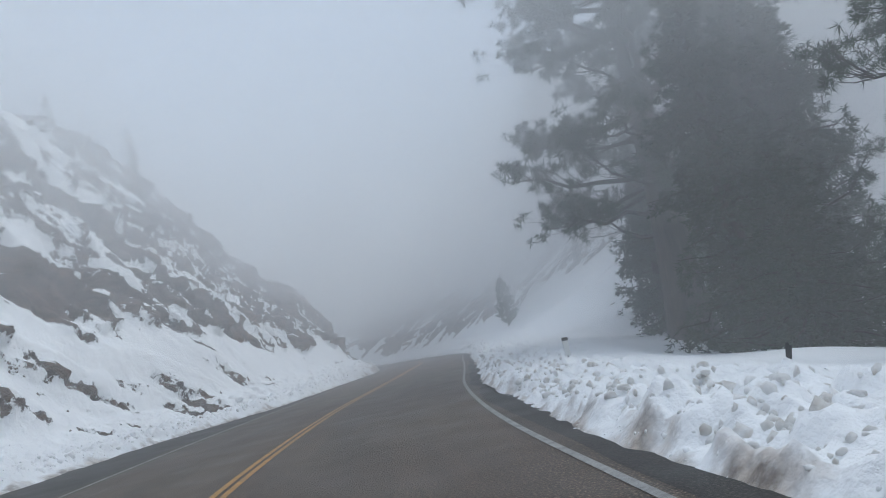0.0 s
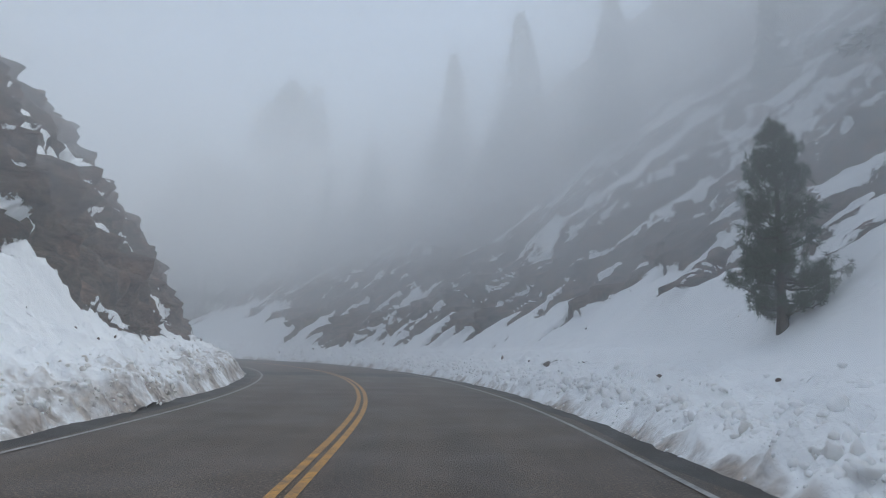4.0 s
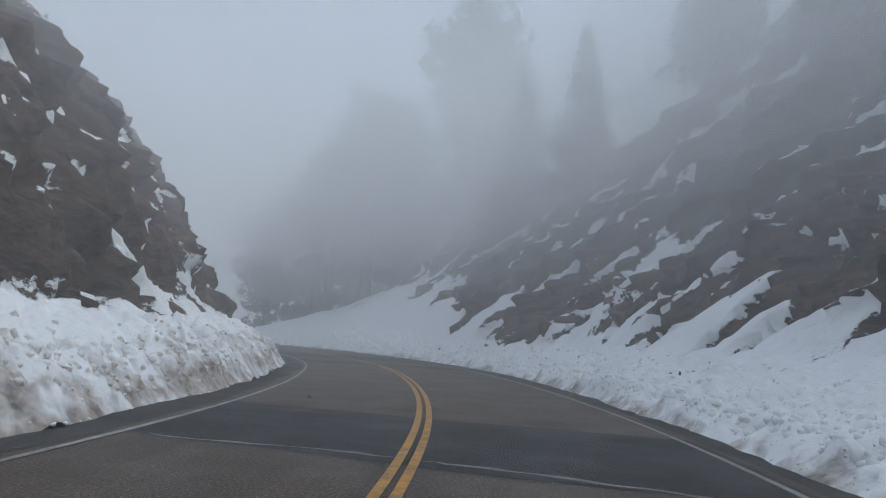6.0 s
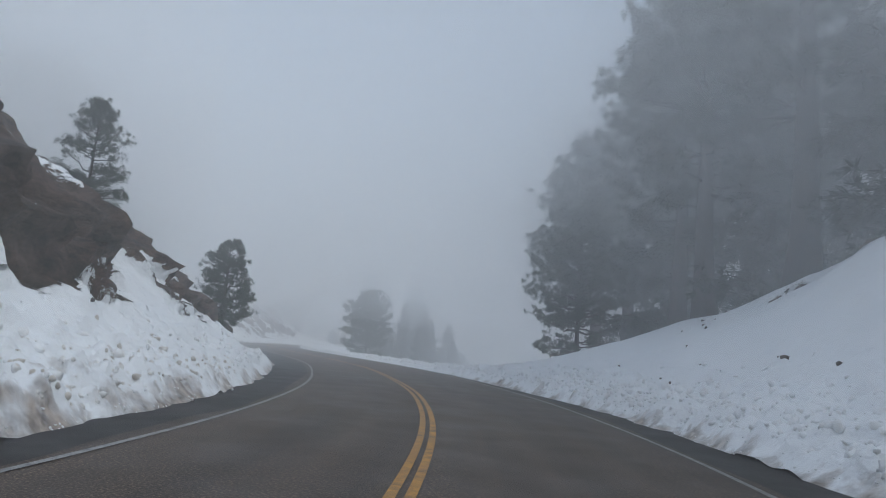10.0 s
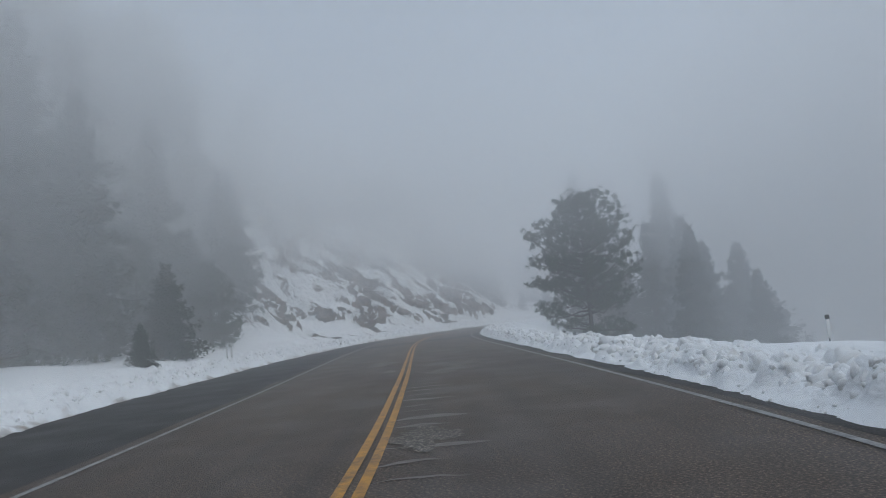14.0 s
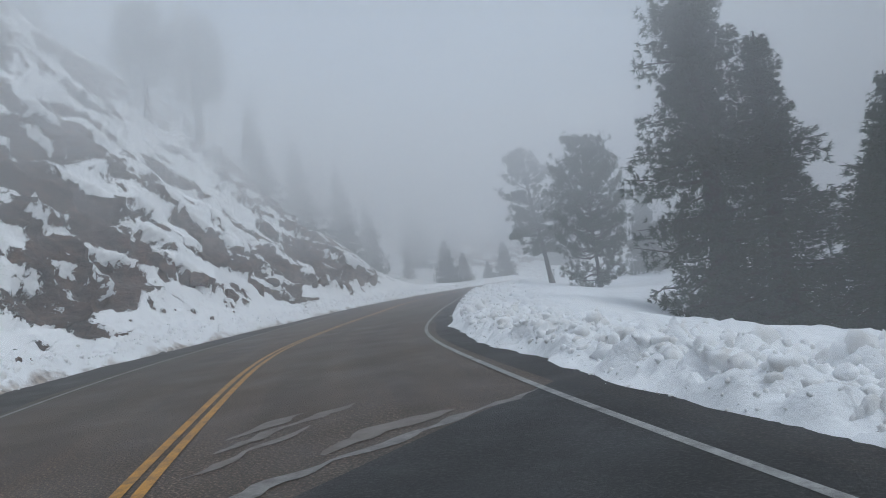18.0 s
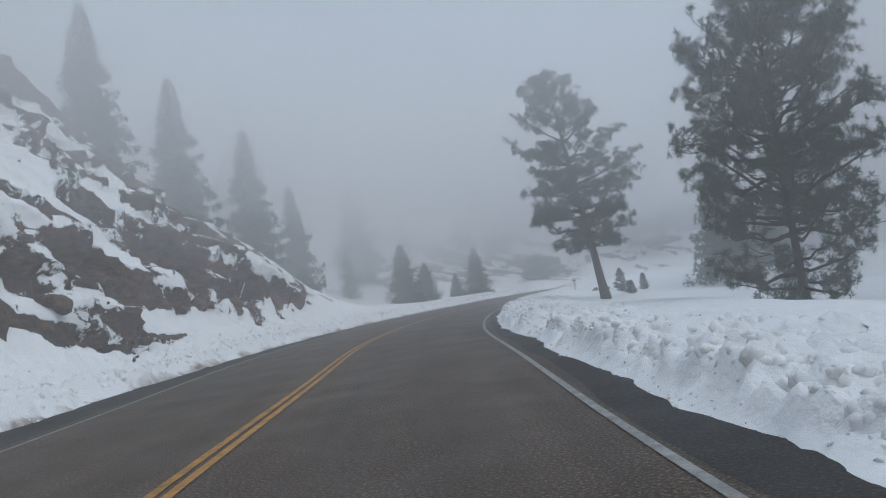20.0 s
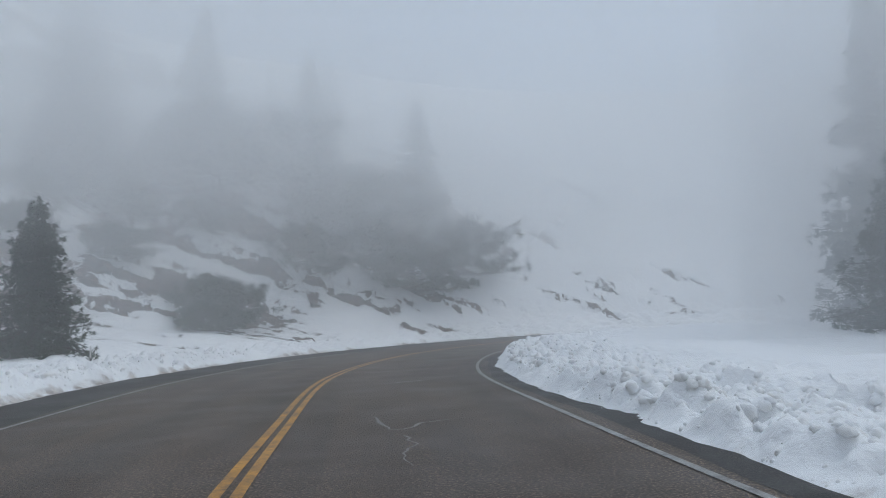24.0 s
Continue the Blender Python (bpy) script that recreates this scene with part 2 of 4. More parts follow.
def spline(points, step):
    """A smooth line through points, resampled at even steps."""
    p = np.array([2 * np.array(points[0]) - points[1], *points, 2 * np.array(points[-1]) - points[-2]])
    u = np.linspace(0, 1, 40, endpoint=False)[:, None]
    out = []
    for a, b, c, d in zip(p, p[1:], p[2:], p[3:]):
        out.append(0.5 * (2 * b + (c - a) * u + (2 * a - 5 * b + 4 * c - d) * u**2 + (3 * b - a - 3 * c + d) * u**3))
    line = np.concatenate(out + [p[-2:-1]])
    run = np.r_[0, np.cumsum(np.linalg.norm(np.diff(line, axis=0), axis=1))]
    at = np.arange(0, run[-1], step)
    return np.stack([np.interp(at, run, line[:, n]) for n in (0, 1)], 1)


STEP = 0.16
LINE = spline(CENTRE, STEP)
WAY = np.gradient(LINE, axis=0)
WAY /= np.linalg.norm(WAY, axis=1)[:, None]
RIGHT = np.stack([WAY[:, 1], -WAY[:, 0]], 1)
S = (np.arange(len(LINE)) - np.argmin(np.linalg.norm(LINE - np.array(CENTRE[3]), axis=1))) * STEP


def spot(s, d):
    """The place in plan at s metres along the road and d to its right."""
    return np.stack([np.interp(s, S, LINE[:, n]) + d * np.interp(s, S, RIGHT[:, n]) for n in (0, 1)], -1)


# ---- noise for shapes ----
def value_noise(x, y, z=0.0):
    """Smooth noise from -1 to 1 at the given places."""
    x, y, z = np.broadcast_arrays(np.asarray(x, float), np.asarray(y, float), np.asarray(z, float))
    i = [np.floor(v).astype(np.int64) for v in (x, y, z)]
    f = [v - n for v, n in zip((x, y, z), i)]
    f = [v * v * (3 - 2 * v) for v in f]
    out = 0
    for a in (0, 1):
        for b in (0, 1):
            for c in (0, 1):
                h = ((i[0] + a) * 73856093) ^ ((i[1] + b) * 19349663) ^ ((i[2] + c) * 83492791)
                h = ((h & 0x7FFFFFFF) * 1103515245 + 12345) & 0x7FFFFFFF
                h = ((h ^ (h >> 13)) * 1274126177) & 0x7FFFFFFF
                w = (f[0] if a else 1 - f[0]) * (f[1] if b else 1 - f[1]) * (f[2] if c else 1 - f[2])
                out = out + w * (h / 0x3FFFFFFF - 1)
    return out


def fbm(x, y, z=0.0, octaves=4):
    total, size = 0, 1.0
    for k in range(octaves):
        total = total + size * value_noise(x * 2**k + 17.3 * k, y * 2**k - 9.1 * k, z * 2**k)
        size *= 0.5
    return total


def smooth(v, a, b):
    t = np.clip((v - a) / (b - a), 0, 1)
    return t * t * (3 - 2 * t)


# ---- mesh helpers ----
def mesh_object(name, verts, faces, mat, parent=None, flat=None):
    me = bpy.data.meshes.new(name)
    me.from_pydata(np.asarray(verts).tolist(), [], np.asarray(faces).tolist() if not isinstance(faces, list) else faces)
    me.materials.append(mat)
    me.polygons.foreach_set("use_smooth", np.ones(len(me.polygons), bool) if flat is None else ~flat)
    ob = new(name, me)
    ob.parent = parent
    return ob


def grid_faces(r, c):
    i = np.arange(r * c).reshape(r, c)
    return np.stack([i[:-1, :-1], i[:-1, 1:], i[1:, 1:], i[1:, :-1]], -1).reshape(-1, 4)


def float_attribute(ob, name, values):
    ob.data.attributes.new(name, "FLOAT", "POINT").data.foreach_set("value", np.ascontiguousarray(values, np.float32).ravel())


def strip(name, s, d0, d1, z, mat, columns=2):
    """A band along the road between two offsets, numbers or arrays."""
    d0, d1 = np.broadcast_to(d0, s.shape), np.broadcast_to(d1, s.shape)
    k = np.linspace(0, 1, columns)
    d = d0[:, None] * (1 - k) + d1[:, None] * k
    xy = spot(np.repeat(s[:, None], columns, 1), d)
    g = np.concatenate([xy, np.full(d.shape + (1,), z)], -1)
    ob = mesh_object(name, g.reshape(-1, 3), grid_faces(len(s), columns), mat)
    return ob, d


# ---- ground: cross-sections ----
# metres along the road, then metres from the centre line and height of five knots
RIGHT_SIDE = [
    (-30, (5.3, .4), (8, .0), (16, -1.0), (30, -1), (60, -6)),
    (8, (5.3, .40), (8, -.2), (14, -1.3), (30, -2.5), (60, -4)),
    (20, (5.3, .40), (8, .2), (12, -.5), (25, -1), (60, 4)),
    (33, (5.4, .45), (8, .4), (12, .2), (25, .5), (60, 8)),
    (42, (5.4, .5), (8, 1.1), (12, 2.9), (22, 7), (60, 30)),
    (50, (5.4, .6), (8, 1.0), (12, 2.8), (22, 10), (60, 42)),
    (63, (5.4, .6), (8, 1.2), (13, 5.8), (22, 15.0), (60, 52)),
    (80, (5.4, .6), (7.4, 1.2), (10.5, 4.6), (19, 16), (60, 62)),
    (100, (5.3, .6), (6.6, 1.3), (9.5, 5.2), (17, 15.5), (60, 56)),
    (111, (5.3, .6), (7.0, 1.3), (10.5, 6.2), (18, 13.5), (60, 40)),
    (121, (5.3, .7), (7.6, 1.6), (11.6, 5.8), (16, 11), (60, 24)),
    (131, (5.3, .8), (7.0, 1.1), (11, 3.2), (18, 5.0), (60, 4)),
    (139, (5.2, .6), (6.8, .9), (10, 1.9), (18, 3.8), (60, -4)),
    (145, (5.2, .5), (7.0, .6), (11, .6), (18, .4), (60, -8)),
    (150, (5.2, .32), (7.0, .2), (12, -.2), (25, -2), (60, -14)),
    (185, (5.2, .24), (6.8, -.1), (9, -.8), (20, -4), (60, -22)),
    (215, (5.2, .32), (7.4, .25), (9.5, -.3), (20, -3), (60, -18)),
    (232, (5.2, .36), (8, .15), (11, -.2), (22, -.5), (60, -6)),
    (250, (5.2, .34), (8, .0), (14, -.7), (25, -1.2), (60, -12)),
    (260, (5.2, .26), (7, .12), (11, .0), (25, .2), (60, -16)),
    (275, (5.4, .45), (9, .4), (16, .2), (30, -.6), (60, -20)),
    (420, (5.4, .5), (9, .6), (16, 1.0), (30, .5), (60, -20))]
LEFT_SIDE = [
    (-30, (7.6, .4), (9, .8), (13, 6), (17, 15), (60, 34)),
    (20, (7.4, .45), (8.6, .9), (12.4, 7.4), (15.4, 15), (60, 34)),
    (36, (5.6, .5), (7.0, 1.1), (11, 7.6), (15.6, 17), (60, 32)),
    (45, (5.2, .6), (6.8, 1.3), (10, 6.8), (14.6, 15.5), (60, 30)),
    (53, (5.1, .7), (6.6, 1.4), (9.8, 6.3), (12.6, 10.8), (60, 26)),
    (66, (5.0, 1.0), (6.4, 1.6), (9.2, 6.6), (11.5, 9.6), (60, 18)),
    (90, (4.9, 1.05), (6.2, 1.55), (9.0, 6.6), (12.5, 11.2), (60, 18)),
    (112, (4.9, 1.0), (6.2, 1.6), (9.0, 6.2), (12, 9.6), (60, 12)),
    (124, (5.0, .8), (6.2, 1.7), (8.4, 4.4), (11, 6.0), (60, 6)),
    (134.5, (5.4, .7), (6.4, 1.6), (8.0, 2.7), (13, 2.2), (60, -4)),
    (138, (5.8, .6), (6.8, 1.0), (9, 1.0), (14, .6), (60, -5)),
    (141, (6.2, .5), (8, .55), (12, .4), (25, -1.0), (60, -6)),
    (165, (8.4, .5), (10, .6), (14, .5), (25, .6), (60, 6)),
    (190, (8.2, .5), (9.6, .7), (12, 1.6), (24, 7.5), (60, 22)),
    (203, (7.0, .5), (9.4, .9), (12, 7.4), (15.5, 14.0), (60, 24)),
    (222, (5.8, .55), (6.9, 1.3), (11.4, 8.8), (16.5, 17.6), (60, 26)),
    (238, (5.6, .55), (7.0, 1.2), (10.6, 7.2), (15.5, 15.5), (60, 26)),
    (246, (5.7, .5), (6.8, 1.1), (8.3, 4.4), (11, 6.8), (60, 20)),
    (252, (5.8, .5), (7.0, .9), (8.4, 3.2), (12, 6.4), (60, 20)),
    (258, (5.9, .5), (7.4, .8), (10, 2.4), (16, 6.0), (60, 20)),
    (266, (6.0, .5), (9, .6), (13, 1.0), (24, 4.0), (60, 16)),
    (285, (6.6, .5), (9, .5), (13, .8), (22, 6), (60, 26)),
    (295, (7.0, .5), (10, .6), (13, 1.2), (22, 9), (60, 34)),
    (303, (7.0, .5), (9, .8), (12, 2.8), (17, 11), (60, 38)),
    (320, (7.0, .5), (8.6, 1.5), (13, 7.5), (20, 18), (60, 40)),
    (420, (7.0, .5), (8.6, 1.5), (13, 7.5), (20, 18), (60, 40))]
TOE_L = ([-30, 10, 20, 28, 55, 110, 125, 140, 150, 165, 180, 195, 215, 235, 262, 280, 300], [6.4, 6.4, 5.8, 4.4, 4.0, 3.9, 4.2, 4.7, 6.0, 6.8, 6.6, 5.8, 5.0, 4.5, 4.9, 5.8, 6.0])
TOE_R = ([-30, 85, 100, 120, 140, 420], [4.1, 4.2, 4.7, 4.7, 4.2, 4.0])
# how much bare rock shows, and the height above which it starts, by metres along
ROCK_R = ([-30, 22, 34, 50, 66, 84, 114, 124, 136, 146, 190, 240, 262, 280, 420], [.0, .0, .25, .52, .62, .74, .80, .45, .30, .0, .0, .03, .0, .0, .0])
ROCK_R_FROM = ([-30, 57, 66, 84, 100, 110, 115, 127, 420], [3.0, 4.4, 2.8, 1.8, 1.2, 1.5, 4.4, 3.4, 1.5])
ROCK_L = ([-30, 20, 44, 56, 70, 112, 134, 142, 185, 200, 215, 232, 246, 253, 259, 275, 300, 308, 318, 420], [.50, .50, .62, .70, .74, .74, .68, .0, .0, .52, .52, .46, .58, .42, .10, .34, .5, .42, .15, .1])
ROCK_L_FROM = ([-30, 24, 48, 57, 63, 69, 120, 200, 220, 246, 420], [4.6, 4.2, 1.8, 2.9, 2.4, .8, .9, .9, 1.2, .6, 2.0])
# how far rock patches reach down into the snow
FLOOR_L = ([-30, 30, 44, 190, 202, 244, 254, 275, 300], [.70, .70, .0, .0, .62, .62, .0, .3, .6])
FLOOR_R = ([-30, 420], [0, 0])
COLUMNS = np.r_[np.arange(0, 2.2, .09), np.arange(2.2, 9, .14), np.arange(9, 15, .26), np.arange(15, 26, .9), np.arange(26, 57, 3.0), 58.0]


def profile(s, a, rows, toe):
    """Plain height beside the road at s along and a metres from the centre line."""
    at = np.array([r[0] for r in rows], float)
    knots = np.array([r[1:] for r in rows], float)
    ka = np.stack([np.interp(s, at, knots[:, k, 0]) for k in range(5)], 1)
    kz = np.stack([np.interp(s, at, knots[:, k, 1]) for k in range(5)], 1)
    t = np.interp(s, *toe)
    ka = np.c_[t - .25, t + .45, ka[:, :1].clip(min=(t + .9)[:, None]), ka[:, 1:], np.full(len(s), 200.0)]
    kz = np.c_[np.full(len(s), -.05), .62 * kz[:, :1], kz, kz[:, -1:]]
    return np.stack([np.interp(a[i], ka[i], kz[i]) for i in range(len(s))])


def side(sign, rows, toe, rock, rock_from, S, COLUMNS):
    s = S[:, None] + 0 * COLUMNS
    edge = np.interp(S, *toe) - .25
    a = edge[:, None] + COLUMNS
    wobble = (.14 * value_noise(S * .7, 3.0 * sign) + .06 * value_noise(S * 2.3, 8.0 * sign))[:, None] * smooth(COLUMNS, 4, 0)
    z = profile(S, a - wobble, rows, toe)
    z[:, 2:-2] = .25 * z[:, 1:-3] + .5 * z[:, 2:-2] + .25 * z[:, 3:-1]
    u = COLUMNS[None] + 0 * s
    near = smooth(u, .04, .4) * smooth(u, 4.5, 2.2)
    # ploughed lumps
    fine = smooth(u, 2.4, 1.7)
    lumps = .06 * fbm(s * 1.1, a * 1.1, 4.0 * sign, 3) + .09 * np.abs(value_noise(s * 3.1, a * 3.1, sign)) + fine * (.055 * value_noise(s * 9.5, a * 9.5, sign) + .018 * value_noise(s * 17, a * 17, 6.0) + .05 * value_noise(s * 5.5, a * 5.5)) + .13 * smooth(value_noise(s * 2.3, a * 2.7, 9.0), .1, .4) + .06 * smooth(value_noise(s * 4.9, a * 5.3, 3.0), .1, .4) - .18 * smooth(u, .5, 1.2)
    z = z + near * lumps + smooth(u, 2.5, 6) * (.25 * fbm(s * .16, a * .16, 2 * sign, 3))
    # slanting beds of rock, each leaning out and then stepping back to a ledge that holds snow
    speckle = np.interp(S, [190, 202, 250, 262], [0, 1, 1, 0])[:, None]
    dip = .75 - .42 * speckle
    across = z + dip * (s - 220)
    along = dip * z - s
    beds = (1 - .45 * speckle) * value_noise(across * .55, along * .14, a * .05) + .6 * value_noise(across * 1.5, along * .35, 5.0) + (.45 + .15 * speckle) * fbm(s * .8, z * .8, a * .8, 4) + .75 * speckle * value_noise(across * 1.7, along * .30, 3.0)
    level = np.interp(S, *rock)[:, None]
    start = np.interp(S, *rock_from)[:, None]
    floor = np.interp(S, *(FLOOR_R if sign > 0 else FLOOR_L))[:, None]
    lie = s + (.9 if sign > 0 else -.3) * z
    fingers = (2.4 if sign > 0 else 1.0) * (1.3 * value_noise(lie * .45, 1.7) + .9 * value_noise(lie * 1.3, 2.9))
    rise = np.maximum(smooth(z + .45 * fingers, start - .3, start + 1.4), floor)
    phase = across * .30 + .55 * fbm(s * .13, z * .16, 3.0 * sign, 3) + .10 * value_noise(s * .9, z * .9, sign)
    bed = phase % 1
    fine_bed = (phase * 3.3 + .4 * value_noise(s * .5, z * .5, 7.0)) % 1
    hold = smooth(value_noise(along * .20 + 3.1 * np.floor(phase), np.floor(phase) * 5.7, sign) + .55 * value_noise(along * .9, across * .5, 2.0), -.10 + .12 * sign, .18 + .10 * sign)
    hold_fine = smooth(value_noise(along * .45 + 1.7 * np.floor(phase * 3.3), across * .2, 4.0 + sign) + .4 * value_noise(along * 1.7, across, 2.0), .28, .50)
    streak = np.maximum(hold * smooth(bed, .38 * hold + .02, .0), .9 * hold_fine * smooth(fine_bed, .45, .1))
    mask = rise * (level * 1.35 - .12) + .42 * beds * smooth(level, .02, .15)
    mask = mask - (.75 - .35 * speckle) * streak * smooth(level, .3, .6) * np.interp(S, [28, 50], [.2, 1])[:, None]
    mask = np.clip(mask, 0, 1) * smooth(u, 1.5, 2.3)
    crag = (1 - np.abs(fbm(s * .33, z * .5, a * .33, 4))) ** 2
    hard = smooth(mask, .30, .65) * smooth(level, .02, .2)
    cliff = smooth(level, .2, .55) * smooth(u, 1.7, 3.0) * rise
    chunk = value_noise(s * .75, z * .95, a * .4)
    out = cliff * (.46 * bed * smooth(bed, 1.0, .82) + .14 * fine_bed * smooth(fine_bed, 1.0, .75) - .24) + hard * (.60 * crag + .30 * np.abs(chunk) + .34 * fbm(s * 1.1, z * 1.1, a * 1.1, 4) + .13 * fbm(s * 3.3, z * 3.6, a * 3.3, 2) - .45)
    steep = np.clip(np.gradient(z, axis=1) / np.maximum(np.gradient(a, axis=1), .05), 0, 3)
    a2 = a - out * np.clip(steep, 0, 1.2)
    z2 = z + .30 * out + .10 * (1 - hard) * smooth(level, .05, .2) * smooth(u, 2, 3)
    xy = spot(s, sign * a2)
    dirt = np.clip(1.1 - u / .40, 0, 1) * .75 + .06 * near
    if sign < 0:
        dirt = dirt + .46 * near * smooth(u, 1.9, .9) * np.interp(S, [40, 60, 112, 128], [0, 1, 1, 0])[:, None]
    else:
        dirt = dirt * np.interp(S, [135, 155], [1, .45])[:, None] + .15 * near * np.interp(S, [20, 36], [1, 0])[:, None] + .12 * near * np.interp(S, [50, 75, 130, 150], [0, 1, 1, .2])[:, None]
    if u.max() > 40:
        z2[:, -1] = -27.0
    return np.concatenate([xy, z2[..., None]], -1), mask, dirt, near, phase, along


SIDES = {}
BANK_S = np.r_[np.arange(S[0], -8, .3), np.arange(-8, 288, .09), np.arange(288, S[-1], .3)]
SPLIT = 2.4
for label, sign, rows, toe, rock, rock_from in (("right", 1, RIGHT_SIDE, TOE_R, ROCK_R, ROCK_R_FROM), ("left", -1, LEFT_SIDE, TOE_L, ROCK_L, ROCK_L_FROM)):
    wide = side(sign, rows, toe, rock, rock_from, S, COLUMNS)
    SIDES[sign] = (wide[0], rows, toe)
    bank = side(sign, rows, toe, rock, rock_from, BANK_S, np.r_[np.arange(0, SPLIT, .062), SPLIT, SPLIT + .1, SPLIT + .28, SPLIT + .44])
    cut = int(np.searchsorted(COLUMNS, SPLIT))
    for name, (g, mk, dt, nr, ph, al), text, kind in (("snow_bank_" + label, bank, "lumpy dirty-edged snow bank ploughed beside the road", "snow bank"), ("hillside_" + label, [v[:, cut:] for v in wide], "steep hillside of snow patches and dark brown rock", "hillside")):
        faces = grid_faces(*g.shape[:2])
        ob = mesh_object(name, g.reshape(-1, 3), faces if sign < 0 else faces[:, ::-1], GROUND)
        float_attribute(ob, "rock", mk)
        float_attribute(ob, "dirt", dt)
        float_attribute(ob, "lumpy", nr)
        float_attribute(ob, "bed", ph)
        float_attribute(ob, "lie", al)
        tagged(ob, text, kind, kind="structure")


def ground_z(s, d):
    """Height of the ground beside the road."""
    grid, rows, toe = SIDES[1 if d > 0 else -1]
    i = int(np.argmin(np.abs(S - s)))
    a = np.linalg.norm(grid[i, :, :2] - LINE[i], axis=1)
    return float(np.interp(abs(d), a, grid[i, :, 2]))


# wide ground far below, out to the horizon
k = np.linspace(-1, 1, 40)
gx, gy = np.meshgrid(-80 + 1500 * k, 90 + 1500 * k)
far = np.stack([gx, gy, -26 + 1.5 * fbm(gx * .01, gy * .01)], -1)
ob = mesh_object("ground", far.reshape(-1, 3), grid_faces(40, 40), GROUND)
float_attribute(ob, "rock", np.zeros(far.shape[:2]))
float_attribute(ob, "dirt", np.zeros(far.shape[:2]))
tagged(ob, "snow-covered valley floor lost in fog", "ground", kind="structure")

# ---- road ----
WL, WR = np.interp(S, LANE_S, LANE_L), np.interp(S, LANE_S, LANE_R)
EDGE_L, EDGE_R = np.interp(S, *TOE_L) + .6, np.interp(S, *TOE_R) + .6
road, d = strip("road", S, -EDGE_L, EDGE_R, 0.0, ASPHALT, 18)
tracks = sum(np.exp(-((d - c) / .42) ** 2) for c in (-2.5, -.95, .95, 2.5))
float_attribute(road, "track", tracks)
float_attribute(road, "across", d)
float_attribute(road, "along", np.repeat(S[:, None], d.shape[1], 1))
tagged(road, "worn grey asphalt two-lane mountain road, damp and salted", "road", kind="structure")
for d0, d1 in ((-EDGE_L, -WL - .22 - .1 * value_noise(S * .5, 1.0)), (WR + .2 + .1 * value_noise(S * .5, 7.0), EDGE_R)):
    ob, _ = strip("road_shoulder", S, d0, d1, .004, DAMP, 6)
    tagged(ob, "dark damp gritty road shoulder beside the snow", "road shoulder", kind="structure")
for d0 in (-.078, .078):
    ob, _ = strip("yellow_line", S, d0 - .046, d0 + .046, .010, YELLOW)
    tagged(ob, "worn yellow painted centre line", "road marking", kind="structure")
for d0 in (-WL, WR):
    ob, _ = strip("white_line", S, d0 - .04, d0 + .04, .010, WHITE)
    tagged(ob, "worn white painted edge line", "road marking", kind="structure")


def patch(s0, s1, d0, d1, skew=0.0, seed=0):
    """A darker mended piece of asphalt with an uneven edge."""
    n, k = 40, np.linspace(0, 1, 16)
    ss = np.linspace(s0, s1, n)[:, None] + skew * k[None] + .12 * value_noise(k * 9, seed)[None]
    dd = d0 + (d1 - d0) * k[None] + 0 * ss
    g = np.concatenate([spot(ss, dd), np.full(ss.shape + (1,), .006)], -1)
    ob = mesh_object("road_patch", g.reshape(-1, 3), grid_faces(n, 16), PATCH)
    tagged(ob, "dark mended asphalt patch across the road", "road patch", kind="structure")


def crack(points, width, mat, seed=0):
    """An uneven crack or salt line on the road, through points of metres along and across."""
    p = spline(points, .12)
    w = np.gradient(p, axis=0)
    w /= np.linalg.norm(w, axis=1)[:, None]
    side_way = np.stack([w[:, 1], -w[:, 0]], 1)
    n = len(p)
    u = np.arange(n) * .12
    p = p + side_way * (.05 * value_noise(u * 1.6, seed) + .06 * value_noise(u * 4, seed) + .03 * value_noise(u * 9, seed))[:, None]
    half = width * (.55 + .4 * value_noise(u * 3, seed + 5))[:, None] * np.minimum(1, np.minimum(u, u[::-1]) / .4 + .15)[:, None]
    g = np.stack([p - side_way * half, p + side_way * half], 1)
    g = np.concatenate([spot(g[..., 0], g[..., 1]), np.full((n, 2, 1), .013 if mat is TAR else .0068)], -1)
    ob = mesh_object("road_crack", g.reshape(-1, 3), grid_faces(n, 2), mat)
    tagged(ob, "open crack in the asphalt" if mat is TAR else "pale salt-stained crack line in the asphalt", "road crack", kind="structure")


